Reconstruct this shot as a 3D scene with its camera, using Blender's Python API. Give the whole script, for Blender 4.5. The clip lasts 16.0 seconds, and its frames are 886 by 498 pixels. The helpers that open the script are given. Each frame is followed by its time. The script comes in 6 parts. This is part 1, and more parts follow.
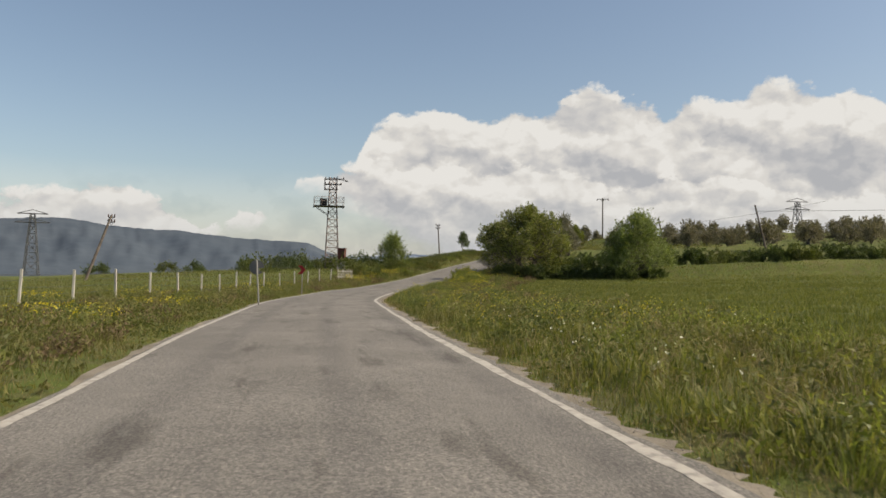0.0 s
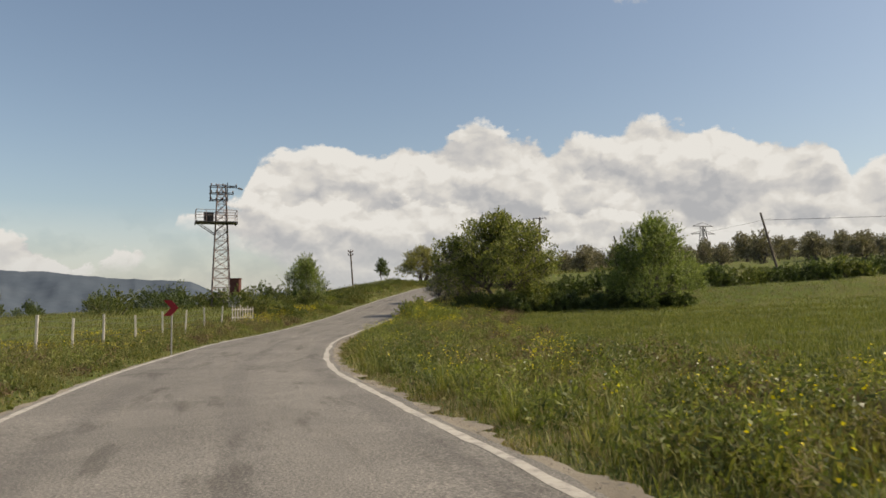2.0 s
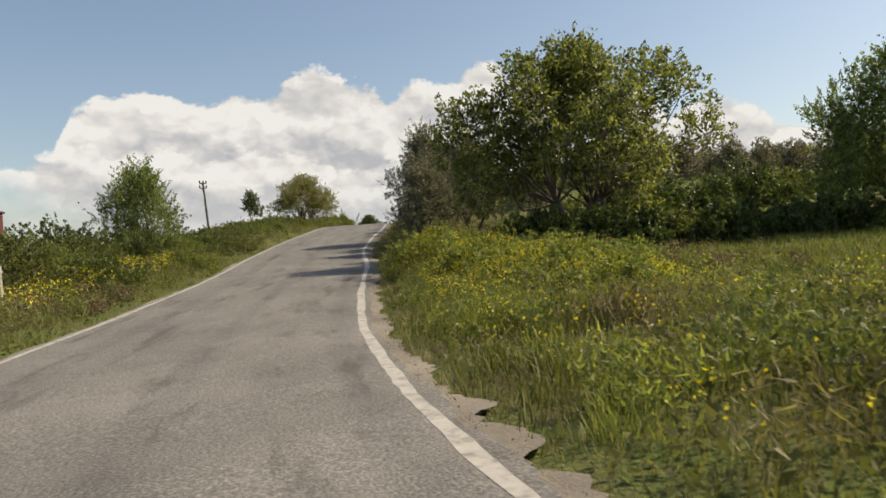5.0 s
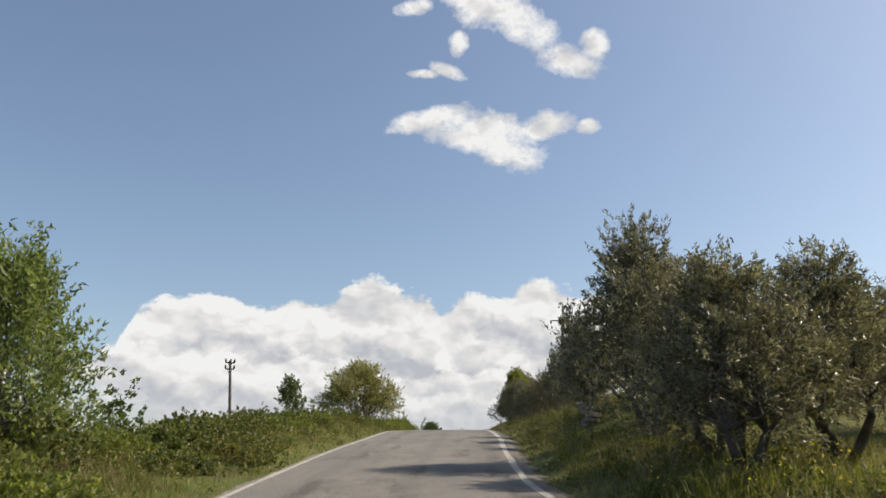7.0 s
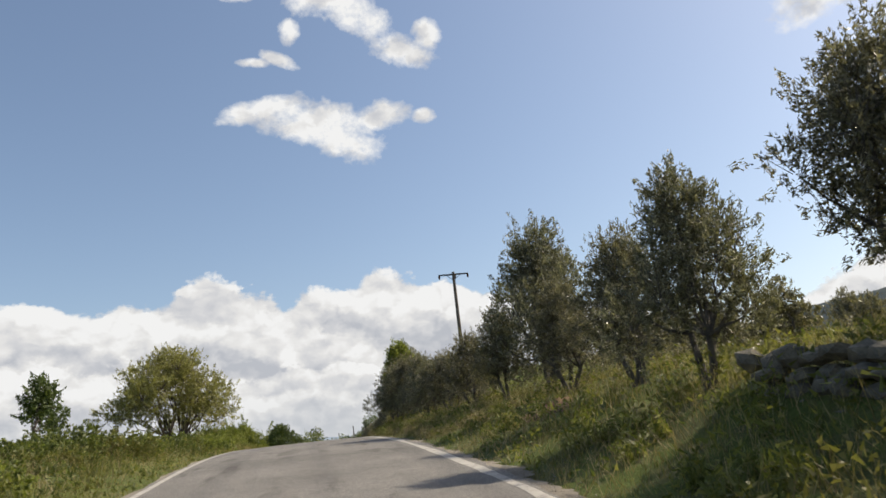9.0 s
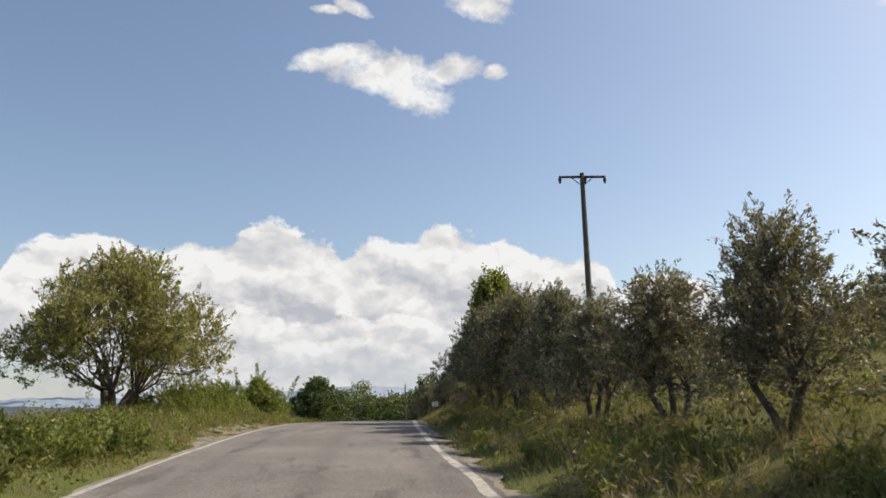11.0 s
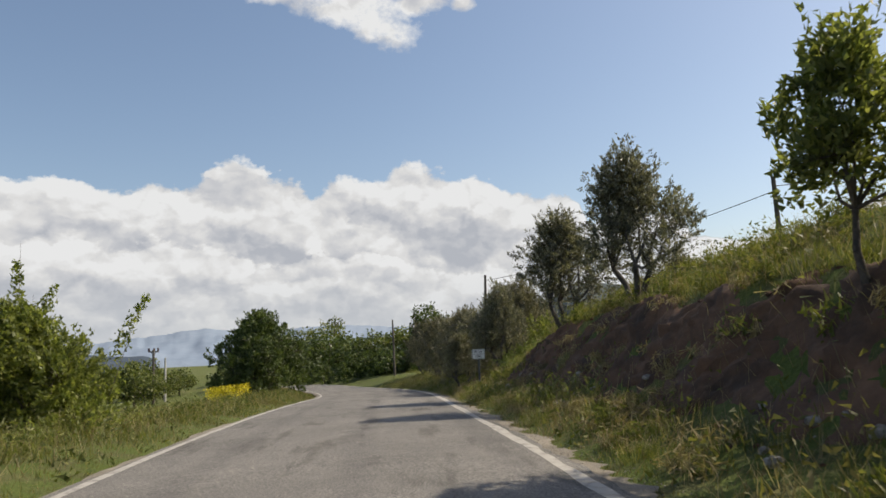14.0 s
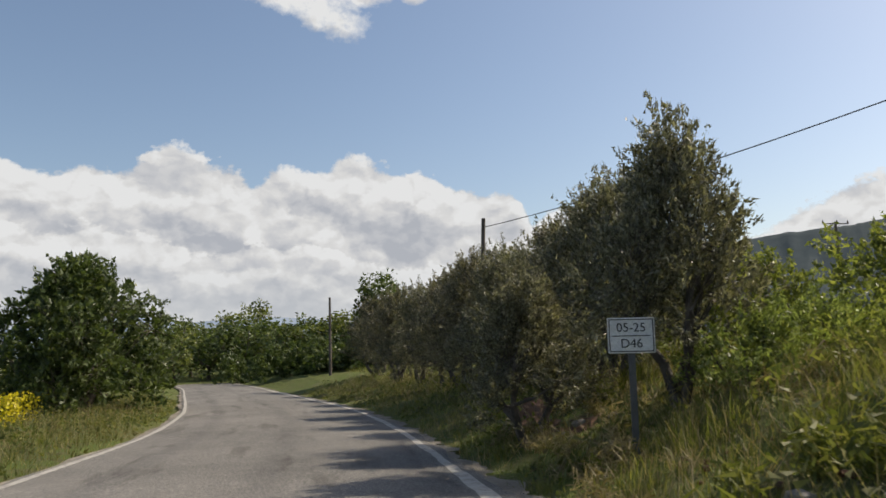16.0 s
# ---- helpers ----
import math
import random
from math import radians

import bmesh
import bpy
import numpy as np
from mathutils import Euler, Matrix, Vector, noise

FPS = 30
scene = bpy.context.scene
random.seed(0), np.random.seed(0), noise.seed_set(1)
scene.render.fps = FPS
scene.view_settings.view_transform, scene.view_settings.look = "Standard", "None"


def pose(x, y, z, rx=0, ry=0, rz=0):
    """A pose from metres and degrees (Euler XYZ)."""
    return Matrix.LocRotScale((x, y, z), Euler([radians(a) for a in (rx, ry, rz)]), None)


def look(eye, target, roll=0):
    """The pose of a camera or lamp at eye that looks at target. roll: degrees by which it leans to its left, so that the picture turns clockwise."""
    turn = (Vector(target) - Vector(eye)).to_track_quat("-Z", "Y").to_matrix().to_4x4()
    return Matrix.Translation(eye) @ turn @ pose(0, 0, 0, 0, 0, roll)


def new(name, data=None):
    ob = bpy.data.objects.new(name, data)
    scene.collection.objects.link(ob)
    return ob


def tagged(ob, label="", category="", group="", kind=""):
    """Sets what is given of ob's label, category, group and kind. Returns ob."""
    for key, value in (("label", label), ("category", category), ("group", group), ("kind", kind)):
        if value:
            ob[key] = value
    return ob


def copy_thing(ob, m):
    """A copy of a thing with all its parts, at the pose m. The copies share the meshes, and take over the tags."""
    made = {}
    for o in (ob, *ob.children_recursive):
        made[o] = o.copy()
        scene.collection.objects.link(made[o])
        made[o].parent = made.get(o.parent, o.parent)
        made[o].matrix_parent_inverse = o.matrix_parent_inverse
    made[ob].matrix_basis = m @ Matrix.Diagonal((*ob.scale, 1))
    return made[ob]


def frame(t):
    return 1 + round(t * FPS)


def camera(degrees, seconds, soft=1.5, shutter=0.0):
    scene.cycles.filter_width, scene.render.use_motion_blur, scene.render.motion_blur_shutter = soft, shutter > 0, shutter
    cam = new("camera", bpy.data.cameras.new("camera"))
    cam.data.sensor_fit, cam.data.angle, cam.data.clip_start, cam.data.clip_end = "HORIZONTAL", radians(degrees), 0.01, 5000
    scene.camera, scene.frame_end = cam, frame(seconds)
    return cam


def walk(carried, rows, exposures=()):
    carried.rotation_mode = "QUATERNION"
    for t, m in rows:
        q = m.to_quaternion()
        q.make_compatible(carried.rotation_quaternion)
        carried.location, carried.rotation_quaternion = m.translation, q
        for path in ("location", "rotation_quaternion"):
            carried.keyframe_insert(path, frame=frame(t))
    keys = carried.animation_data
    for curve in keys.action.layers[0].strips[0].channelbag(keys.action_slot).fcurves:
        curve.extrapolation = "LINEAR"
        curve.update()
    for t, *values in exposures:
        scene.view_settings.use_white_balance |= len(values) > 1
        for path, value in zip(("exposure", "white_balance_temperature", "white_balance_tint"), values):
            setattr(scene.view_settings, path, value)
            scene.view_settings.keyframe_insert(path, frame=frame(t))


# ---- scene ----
cam = camera(61.28, 16.0, soft=1.6, shutter=0.06)
# seconds, eye x y z, yaw, pitch, roll
PATH = [
    (0, -0.00, -0.00, 1.35, -0.22, 2.07, 0.74),
    (0.5, -0.87, 5.55, 1.40, -1.55, 4.50, 0.65),
    (1, -1.86, 11.03, 1.36, -4.40, 5.44, -0.44),
    (1.5, -2.75, 16.42, 1.36, -7.44, 5.49, -0.10),
    (2, -3.53, 21.76, 1.39, -8.63, 4.69, -0.98),
    (2.5, -4.16, 27.19, 1.40, -9.08, 3.81, -2.03),
    (3, -4.54, 32.49, 1.36, -11.52, 2.56, 3.31),
    (3.5, -4.84, 37.71, 1.31, -13.22, 1.13, 2.87),
    (3.7, -4.95, 39.79, 1.32, -13.51, 1.25, 1.65),
    (5.8, -4.57, 61.44, 1.48, -25.00, 0.91, -3.31),
    (6, -4.18, 63.52, 1.52, -24.83, 3.77, -1.87),
    (6.5, -3.22, 68.74, 1.71, -16.78, 13.87, -0.91),
    (7, -1.84, 73.92, 2.01, -17.21, 16.66, -0.35),
    (7.5, -0.20, 78.99, 2.46, -19.19, 16.66, 0.28),
    (8, 0.70, 83.91, 2.81, -24.90, 16.11, -3.85),
    (8.2, 1.08, 85.83, 2.96, -26.89, 16.11, -4.73),
    (10.3, 8.44, 104.93, 4.96, -30.88, 13.32, -6.23),
    (10.5, 8.94, 106.77, 5.15, -30.75, 12.97, -4.90),
    (11, 10.51, 111.48, 5.55, -24.83, 12.44, -1.17),
    (11.5, 12.06, 116.06, 5.76, -23.95, 10.36, -1.64),
    (12, 13.53, 120.56, 5.97, -24.05, 8.76, -3.13),
    (12.5, 15.11, 125.18, 6.10, -24.88, 8.23, -2.90),
    (13, 16.77, 130.20, 6.32, -25.27, 6.46, -3.06),
    (13.5, 18.62, 135.34, 6.44, -25.82, 7.24, -4.30),
    (14, 20.35, 140.27, 6.56, -27.00, 7.66, -2.55),
    (14.5, 22.39, 145.28, 6.54, -28.50, 7.82, -1.66),
    (15, 24.50, 150.15, 6.51, -29.94, 7.74, -1.59),
    (15.5, 26.63, 154.90, 6.39, -30.54, 7.83, -1.17),
    (16, 28.80, 160.03, 6.28, -31.50, 7.22, -1.14),
]
walk(cam, [(t, pose(x, y, z, 90 + pitch, 0, yaw) @ pose(0, 0, 0, 0, 0, roll)) for t, x, y, z, yaw, pitch, roll in PATH], [(0, 0.26, 7250, 10), (1.2, 0.24, 7350, 10), (3.7, 0.32, 7450, 10), (6, 0.42, 7050, 10), (8, 0.46, 6850, 10), (13, 0.46, 6900, 10), (14.2, 0.3, 6800, 10), (16, 0.26, 6800, 10)])
# ---- light: clear afternoon sky, sun to the east of the road ----
SUN_AZ, SUN_EL = 100.0, 44.0
world = bpy.data.worlds.new("sky")
scene.world = world
world.use_nodes = True
wn = world.node_tree.nodes
sky = wn.new("ShaderNodeTexSky")
sky.sky_type = "NISHITA"
sky.sun_disc = False
sky.sun_elevation, sky.sun_rotation = radians(SUN_EL), radians(SUN_AZ)
sky.air_density, sky.dust_density, sky.ozone_density = 1.0, 1.6, 1.2
wn["Background"].inputs["Strength"].default_value = 0.112
world.node_tree.links.new(sky.outputs[0], wn["Background"].inputs["Color"])
sun = new("sun", bpy.data.lights.new("sun", "SUN"))
sun.data.energy, sun.data.angle, sun.data.color = 4.5, radians(0.55), (1.0, 0.9, 0.76)
sun_way = Vector((math.sin(radians(SUN_AZ)) * math.cos(radians(SUN_EL)), math.cos(radians(SUN_AZ)) * math.cos(radians(SUN_EL)), math.sin(radians(SUN_EL))))
sun.matrix_world = look(tuple(sun_way * 200), (0, 0, 0))


# ---- materials ----
def nodes(name):
    mat = bpy.data.materials.new(name)
    mat.use_nodes = True
    return mat, mat.node_tree.nodes, mat.node_tree.links, mat.node_tree.nodes["Principled BSDF"]


def ramp(n, stops):
    r = n.new("ShaderNodeValToRGB")
    while len(r.color_ramp.elements) < len(stops):
        r.color_ramp.elements.new(0.5)
    for e, (p, c) in zip(r.color_ramp.elements, stops):
        e.position, e.color = p, (*c, 1)
    return r


def noise_tex(n, l, scale, detail=6, rough=0.6, coord="Object"):
    tc = n.new("ShaderNodeTexCoord")
    t = n.new("ShaderNodeTexNoise")
    t.inputs["Scale"].default_value, t.inputs["Detail"].default_value, t.inputs["Roughness"].default_value = scale, detail, rough
    l.new(tc.outputs[coord], t.inputs["Vector"])
    return t


def bump(n, l, height, bsdf, strength, distance):
    b = n.new("ShaderNodeBump")
    b.inputs["Strength"].default_value, b.inputs["Distance"].default_value = strength, distance
    l.new(height, b.inputs["Height"])
    l.new(b.outputs[0], bsdf.inputs["Normal"])


def mixed(n, l, fac, a, b, mode="MIX"):
    m = n.new("ShaderNodeMix")
    m.data_type, m.blend_type = "RGBA", mode
    for sock, v in ((0, fac), (6, a), (7, b)):
        if isinstance(v, (int, float)):
            m.inputs[sock].default_value = v
        elif isinstance(v, tuple):
            m.inputs[sock].default_value = (*v, 1)
        else:
            l.new(v, m.inputs[sock])
    return m.outputs[2]


def surface(name, dark, light, scale, roughness=0.9, fine=60.0, relief=0.3, metal=0.0, specular=0.3):
    """A plain weathered surface: two noises, one broad and one fine."""
    mat, n, l, p = nodes(name)
    broad, grain = noise_tex(n, l, scale), noise_tex(n, l, fine, 4)
    r = ramp(n, [(0.3, dark), (0.7, light)])
    l.new(broad.outputs[0], r.inputs[0])
    g = ramp(n, [(0.3, (0.7, 0.7, 0.7)), (0.7, (1.15, 1.15, 1.15))])
    l.new(grain.outputs[0], g.inputs[0])
    l.new(mixed(n, l, 0.7, r.outputs[0], g.outputs[0], "MULTIPLY"), p.inputs["Base Color"])
    p.inputs["Roughness"].default_value, p.inputs["Metallic"].default_value = roughness, metal
    p.inputs["Specular IOR Level"].default_value = specular
    bump(n, l, grain.outputs[0], p, relief, 0.02)
    return mat


def foliage(name, dark, mid, light, translucent=0.35, gloss=0.45, straw=None):
    """Leaves: each one its own tone, light shining through in part."""
    mat, n, l, p = nodes(name)
    geo = n.new("ShaderNodeNewGeometry")
    r = ramp(n, [(0.0, dark), (0.5, mid), (1.0, light)])
    l.new(geo.outputs["Random Per Island"], r.inputs[0])
    broad = noise_tex(n, l, 0.9, 3)
    g = ramp(n, [(0.3, (0.75, 0.75, 0.75)), (0.7, (1.2, 1.2, 1.1))])
    l.new(broad.outputs[0], g.inputs[0])
    col = mixed(n, l, 1.0, r.outputs[0], g.outputs[0], "MULTIPLY")
    if straw:
        big = noise_tex(n, l, 0.28, 4)
        w = ramp(n, [(0.5, (0, 0, 0)), (0.68, (0.75, 0.75, 0.75))])
        l.new(big.outputs[0], w.inputs[0])
        col = mixed(n, l, w.outputs[0], col, mixed(n, l, 1.0, straw, g.outputs[0], "MULTIPLY"))
    l.new(col, p.inputs["Base Color"])
    p.inputs["Roughness"].default_value = gloss
    p.inputs["Specular IOR Level"].default_value = 0.35
    tr = n.new("ShaderNodeBsdfTranslucent")
    l.new(mixed(n, l, 1.0, col, (1.4, 1.45, 0.75), "MULTIPLY"), tr.inputs[0])
    m = n.new("ShaderNodeMixShader")
    m.inputs[0].default_value = translucent
    l.new(p.outputs[0], m.inputs[1])
    l.new(tr.outputs[0], m.inputs[2])
    l.new(m.outputs[0], n["Material Output"].inputs[0])
    return mat


M_BARK = surface("bark", (0.06, 0.05, 0.04), (0.16, 0.13, 0.105), 3.0, fine=40, relief=0.8)
M_OLIVE_BARK = surface("olive_bark", (0.05, 0.045, 0.04), (0.17, 0.15, 0.13), 2.5, fine=30, relief=0.9)
M_OLIVE = foliage("olive_leaf", (0.07, 0.067, 0.046), (0.135, 0.13, 0.094), (0.3, 0.285, 0.225), 0.3)
M_OLIVE_OLD = foliage("olive_leaf_brownish", (0.07, 0.063, 0.044), (0.135, 0.122, 0.086), (0.28, 0.255, 0.195), 0.3)
M_FIG = foliage("broad_leaf", (0.07, 0.085, 0.024), (0.14, 0.16, 0.05), (0.28, 0.285, 0.115), 0.52)
M_POPLAR = foliage("light_green_leaf", (0.085, 0.11, 0.03), (0.15, 0.19, 0.062), (0.27, 0.31, 0.14), 0.45)
M_ALMOND = foliage("pale_olive_green_leaf", (0.125, 0.122, 0.05), (0.215, 0.205, 0.09), (0.33, 0.31, 0.155), 0.5)
M_DARKGREEN = foliage("dark_green_leaf", (0.035, 0.052, 0.016), (0.07, 0.098, 0.032), (0.14, 0.17, 0.065), 0.36)
M_BUSH = foliage("bramble_leaf", (0.048, 0.062, 0.018), (0.098, 0.12, 0.036), (0.2, 0.215, 0.075), 0.42)
M_LIME = foliage("fresh_green_leaf", (0.085, 0.105, 0.028), (0.15, 0.175, 0.05), (0.27, 0.285, 0.095), 0.52)
M_GRASS = foliage("grass_blade", (0.06, 0.073, 0.016), (0.122, 0.138, 0.033), (0.25, 0.235, 0.085), 0.42, 0.6, (0.16, 0.132, 0.06))
M_FIELD = foliage("lush_meadow_blade", (0.075, 0.09, 0.02), (0.13, 0.147, 0.038), (0.22, 0.215, 0.072), 0.37, 0.6)
M_WEED = foliage("weed_leaf", (0.053, 0.068, 0.016), (0.11, 0.128, 0.034), (0.215, 0.21, 0.072), 0.4, 0.6, (0.15, 0.125, 0.058))
M_DRYGRASS = foliage("dry_grass_blade", (0.16, 0.125, 0.065), (0.25, 0.2, 0.11), (0.36, 0.3, 0.19), 0.3, 0.7)
M_YELLOW = foliage("yellow_petal", (0.42, 0.34, 0.01), (0.58, 0.48, 0.02), (0.7, 0.6, 0.06), 0.35)
M_DEADWEED = foliage("dead_brown_weed", (0.075, 0.05, 0.028), (0.135, 0.095, 0.055), (0.22, 0.165, 0.1), 0.25, 0.7)
M_WHITE_PETAL = foliage("white_petal", (0.5, 0.5, 0.45), (0.65, 0.65, 0.6), (0.8, 0.8, 0.75), 0.3)
M_STONE = surface("field_stone", (0.16, 0.145, 0.125), (0.38, 0.35, 0.31), 2.2, fine=18, relief=0.8)
M_WALLSTONE = surface("dark_brown_stone", (0.07, 0.065, 0.05), (0.2, 0.18, 0.14), 2.2, fine=14, relief=0.9)
M_EARTH = surface("red_earth", (0.05, 0.031, 0.021), (0.19, 0.1, 0.055), 1.1, fine=7, relief=1.0)
M_POLE = surface("weathered_wood", (0.07, 0.058, 0.048), (0.16, 0.135, 0.115), 2.0, fine=25)
M_OLDWOOD = surface("bleached_grey_wood", (0.26, 0.25, 0.22), (0.42, 0.4, 0.36), 2.0, fine=40)
M_CONCRETE = surface("pale_concrete", (0.4, 0.38, 0.34), (0.58, 0.55, 0.5), 1.5, fine=40)
M_STEEL = surface("rusty_galvanised_steel", (0.14, 0.1, 0.09), (0.34, 0.29, 0.275), 4.0, 0.6, 30, 0.2, 0.35)
M_RUST = surface("rust_red_paint", (0.08, 0.03, 0.022), (0.15, 0.055, 0.04), 2.0, 0.7)
M_DARK = surface("dark_iron", (0.03, 0.03, 0.032), (0.07, 0.068, 0.066), 3.0, 0.55, metal=0.5)
M_WHITE = surface("white_paint_worn", (0.62, 0.62, 0.6), (0.8, 0.8, 0.78), 3.0, 0.6, relief=0.1)
M_RED = surface("red_sign_paint", (0.26, 0.012, 0.02), (0.38, 0.025, 0.03), 3.0, 0.5, relief=0.05)
M_BLACK = surface("black_lettering", (0.01, 0.01, 0.01), (0.025, 0.025, 0.025), 5.0, 0.6, relief=0.05)
M_POST = surface("dull_grey_paint", (0.2, 0.2, 0.19), (0.32, 0.31, 0.3), 3.0, 0.6, relief=0.05)
M_SIGNBACK = surface("grey_sheet_metal", (0.09, 0.095, 0.1), (0.15, 0.155, 0.16), 3.0, 0.5, metal=0.5, relief=0.05)
M_WIRE = surface("wire", (0.05, 0.05, 0.05), (0.1, 0.1, 0.1), 3.0, 0.5, metal=0.6, relief=0.02)
M_GLASS_INS = surface("brown_insulator", (0.05, 0.03, 0.025), (0.11, 0.06, 0.05), 5.0, 0.25, relief=0.02)

# ---- the road's line ----
ROAD_Y = [-10, 0, 8, 16, 24, 32, 40, 48, 56, 64, 72, 80, 88, 96, 104, 112, 120, 128, 136, 144, 152, 160, 168, 176, 184, 192, 204, 218, 235]
ROAD_X = [1.51, -0.10, -1.37, -2.75, -3.96, -5.10, -6.01, -6.25, -5.88, -4.74, -2.81, -0.53, 1.47, 4.16, 7.06, 9.68, 12.28, 14.98, 17.93, 21.13, 24.32, 27.58, 30.97, 34.20, 36.70, 38.60, 41.20, 44.20, 47.00]
ROAD_Z = [0.06, 0.05, 0.04, 0.08, 0.08, 0.08, 0.02, 0.02, 0.13, 0.25, 0.61, 1.19, 1.82, 2.65, 3.44, 4.11, 4.58, 4.91, 5.18, 5.30, 5.24, 5.07, 4.82, 4.50, 4.25, 4.00, 3.65, 3.30, 2.90]


# ---- the lie of the land ----
def along(y, values):
    """A smooth curve through the road's knots."""
    k, v = np.array(ROAD_Y, float), np.array(values, float)
    y = np.clip(np.asarray(y, float), k[0], k[-1])
    j = np.clip(np.searchsorted(k, y, side="right") - 1, 0, len(k) - 2)
    h, m = k[j + 1] - k[j], np.gradient(v, k)
    u = (y - k[j]) / h
    return (1 + 2 * u) * (1 - u) ** 2 * v[j] + u * (1 - u) ** 2 * h * m[j] + u * u * (3 - 2 * u) * v[j + 1] + u * u * (u - 1) * h * m[j + 1]


def road_x(y):
    y = np.asarray(y, float)
    return along(y, ROAD_X) + np.minimum(y - ROAD_Y[0], 0) * -0.16 + np.maximum(y - ROAD_Y[-1], 0) * 0.1


def road_z(y):
    return along(y, ROAD_Z)


def station(x, y):
    """The place along the road nearest to a point, and how far the point lies to its right."""
    x, y = np.asarray(x, float), np.asarray(y, float)
    s = np.clip(y, -60, 330)
    for _ in range(3):
        m = (road_x(s + 1) - road_x(s - 1)) / 2
        s = np.clip(s + ((x - road_x(s)) * m + (y - s)) / (1 + m * m) * 0.8, -60, 330)
    m = (road_x(s + 1) - road_x(s - 1)) / 2
    return s, ((x - road_x(s)) - (y - s) * m) / np.sqrt(1 + m * m)


def beside(s, o):
    """The point o metres to the right of the road at station s."""
    m = (road_x(np.asarray(s) + 1) - road_x(np.asarray(s) - 1)) / 2
    q = np.sqrt(1 + m * m)
    return road_x(s) + o / q, np.asarray(s, float) - o * m / q


# Height over the road, by station (rows) and distance from its middle (columns).
RIGHT_O = [0, 2.9, 3.4, 4.4, 6.2, 8.4, 12, 20, 40, 90, 220]
RIGHT = {
    -60: [-0.1, -0.1, -0.05, -0.1, -0.1, -0.05, -0.1, 0.0, 0.3, 3.0, 8],
    40: [-0.1, -0.1, -0.05, -0.1, -0.05, 0.0, 0.0, 0.2, 0.9, 4.5, 9],
    66: [-0.1, -0.1, -0.02, 0.0, 0.1, 0.15, 0.25, 0.4, 1.0, 4.5, 9],
    77: [-0.1, -0.1, 0.0, 0.15, 0.3, 0.35, 0.2, 0.35, 1.0, 4.5, 9],
    80: [-0.1, -0.1, 0.0, 0.15, 0.3, 0.45, 0.7, 1.3, 2.1, 4.5, 9],
    90: [-0.1, -0.1, 0.0, 0.2, 0.4, 0.5, 0.7, 1.2, 2.0, 4.0, 8],
    98: [-0.1, -0.1, 0.0, 0.25, 1.2, 1.6, 1.8, 1.9, 2.3, 3.5, 7],
    106: [-0.1, -0.1, 0.0, 0.2, 0.7, 1.2, 1.5, 1.8, 2.3, 3.5, 7],
    120: [-0.1, -0.1, 0.0, 0.15, 0.5, 0.85, 1.2, 1.6, 2.2, 3.2, 6],
    134: [-0.1, -0.1, 0.0, 0.2, 0.6, 1.2, 2.0, 2.4, 2.8, 3.5, 6],
    141: [-0.1, -0.1, 0.0, 0.3, 2.0, 2.9, 3.5, 3.7, 4.1, 5.0, 7],
    150: [-0.1, -0.1, 0.0, 0.3, 2.1, 3.1, 3.8, 4.0, 4.4, 5.0, 7],
    158: [-0.1, -0.1, 0.0, 0.35, 2.2, 3.1, 3.6, 4.0, 4.4, 5.0, 7],
    162: [-0.1, -0.1, 0.0, 0.35, 1.9, 2.6, 3.1, 3.8, 4.2, 5.0, 7],
    167: [-0.1, -0.1, 0.0, 0.3, 1.1, 1.4, 1.7, 2.2, 3.0, 5.0, 7],
    176: [-0.1, -0.1, 0.0, 0.25, 0.9, 1.2, 1.6, 2.2, 3.0, 4.5, 7],
    188: [-0.1, -0.1, 0.0, 0.1, 0.3, 0.5, 0.8, 1.5, 2.4, 4.0, 7],
    206: [-0.1, -0.1, 0.0, 0.15, 0.6, 0.9, 1.2, 1.6, 2.2, 3.5, 7],
    330: [-0.1, -0.1, 0.0, 0.1, 0.15, 0.2, 0.4, 0.8, 1.5, 3.0, 7],
}
LEFT_O = [0, 2.9, 3.4, 5, 8, 12, 20, 40, 90, 220]
LEFT = {
    -60: [-0.1, -0.1, -0.05, -0.05, -0.1, -0.1, -0.1, -0.2, -1.0, -4],
    50: [-0.1, -0.1, -0.05, -0.05, -0.05, 0.0, 0.0, -0.2, -1.0, -4],
    72: [-0.1, -0.1, -0.02, 0.0, 0.1, 0.3, 0.5, 0.0, -1.0, -4],
    88: [-0.1, -0.1, 0.0, 0.2, 0.2, 0.3, 0.2, -0.6, -2.5, -7],
    104: [-0.1, -0.1, 0.0, 0.3, 0.4, 0.1, -0.8, -2.5, -5, -9],
    124: [-0.1, -0.1, 0.0, 0.2, 0.4, 0.2, -1.5, -4.0, -8, -12],
    142: [-0.1, -0.1, 0.0, 0.2, 0.5, 0.3, -1.5, -5.0, -10, -14],
    160: [-0.1, -0.1, 0.0, -0.05, -0.4, -1.2, -2.5, -5.0, -10, -14],
    176: [-0.1, -0.1, 0.0, -0.05, -0.4, -1.0, -2.2, -4.0, -8, -12],
    200: [-0.1, -0.1, 0.0, 0.0, -0.2, -0.5, -1.2, -2.5, -6, -10],
    330: [-0.1, -0.1, 0.0, 0.0, -0.1, -0.3, -0.8, -2.0, -5, -9],
}


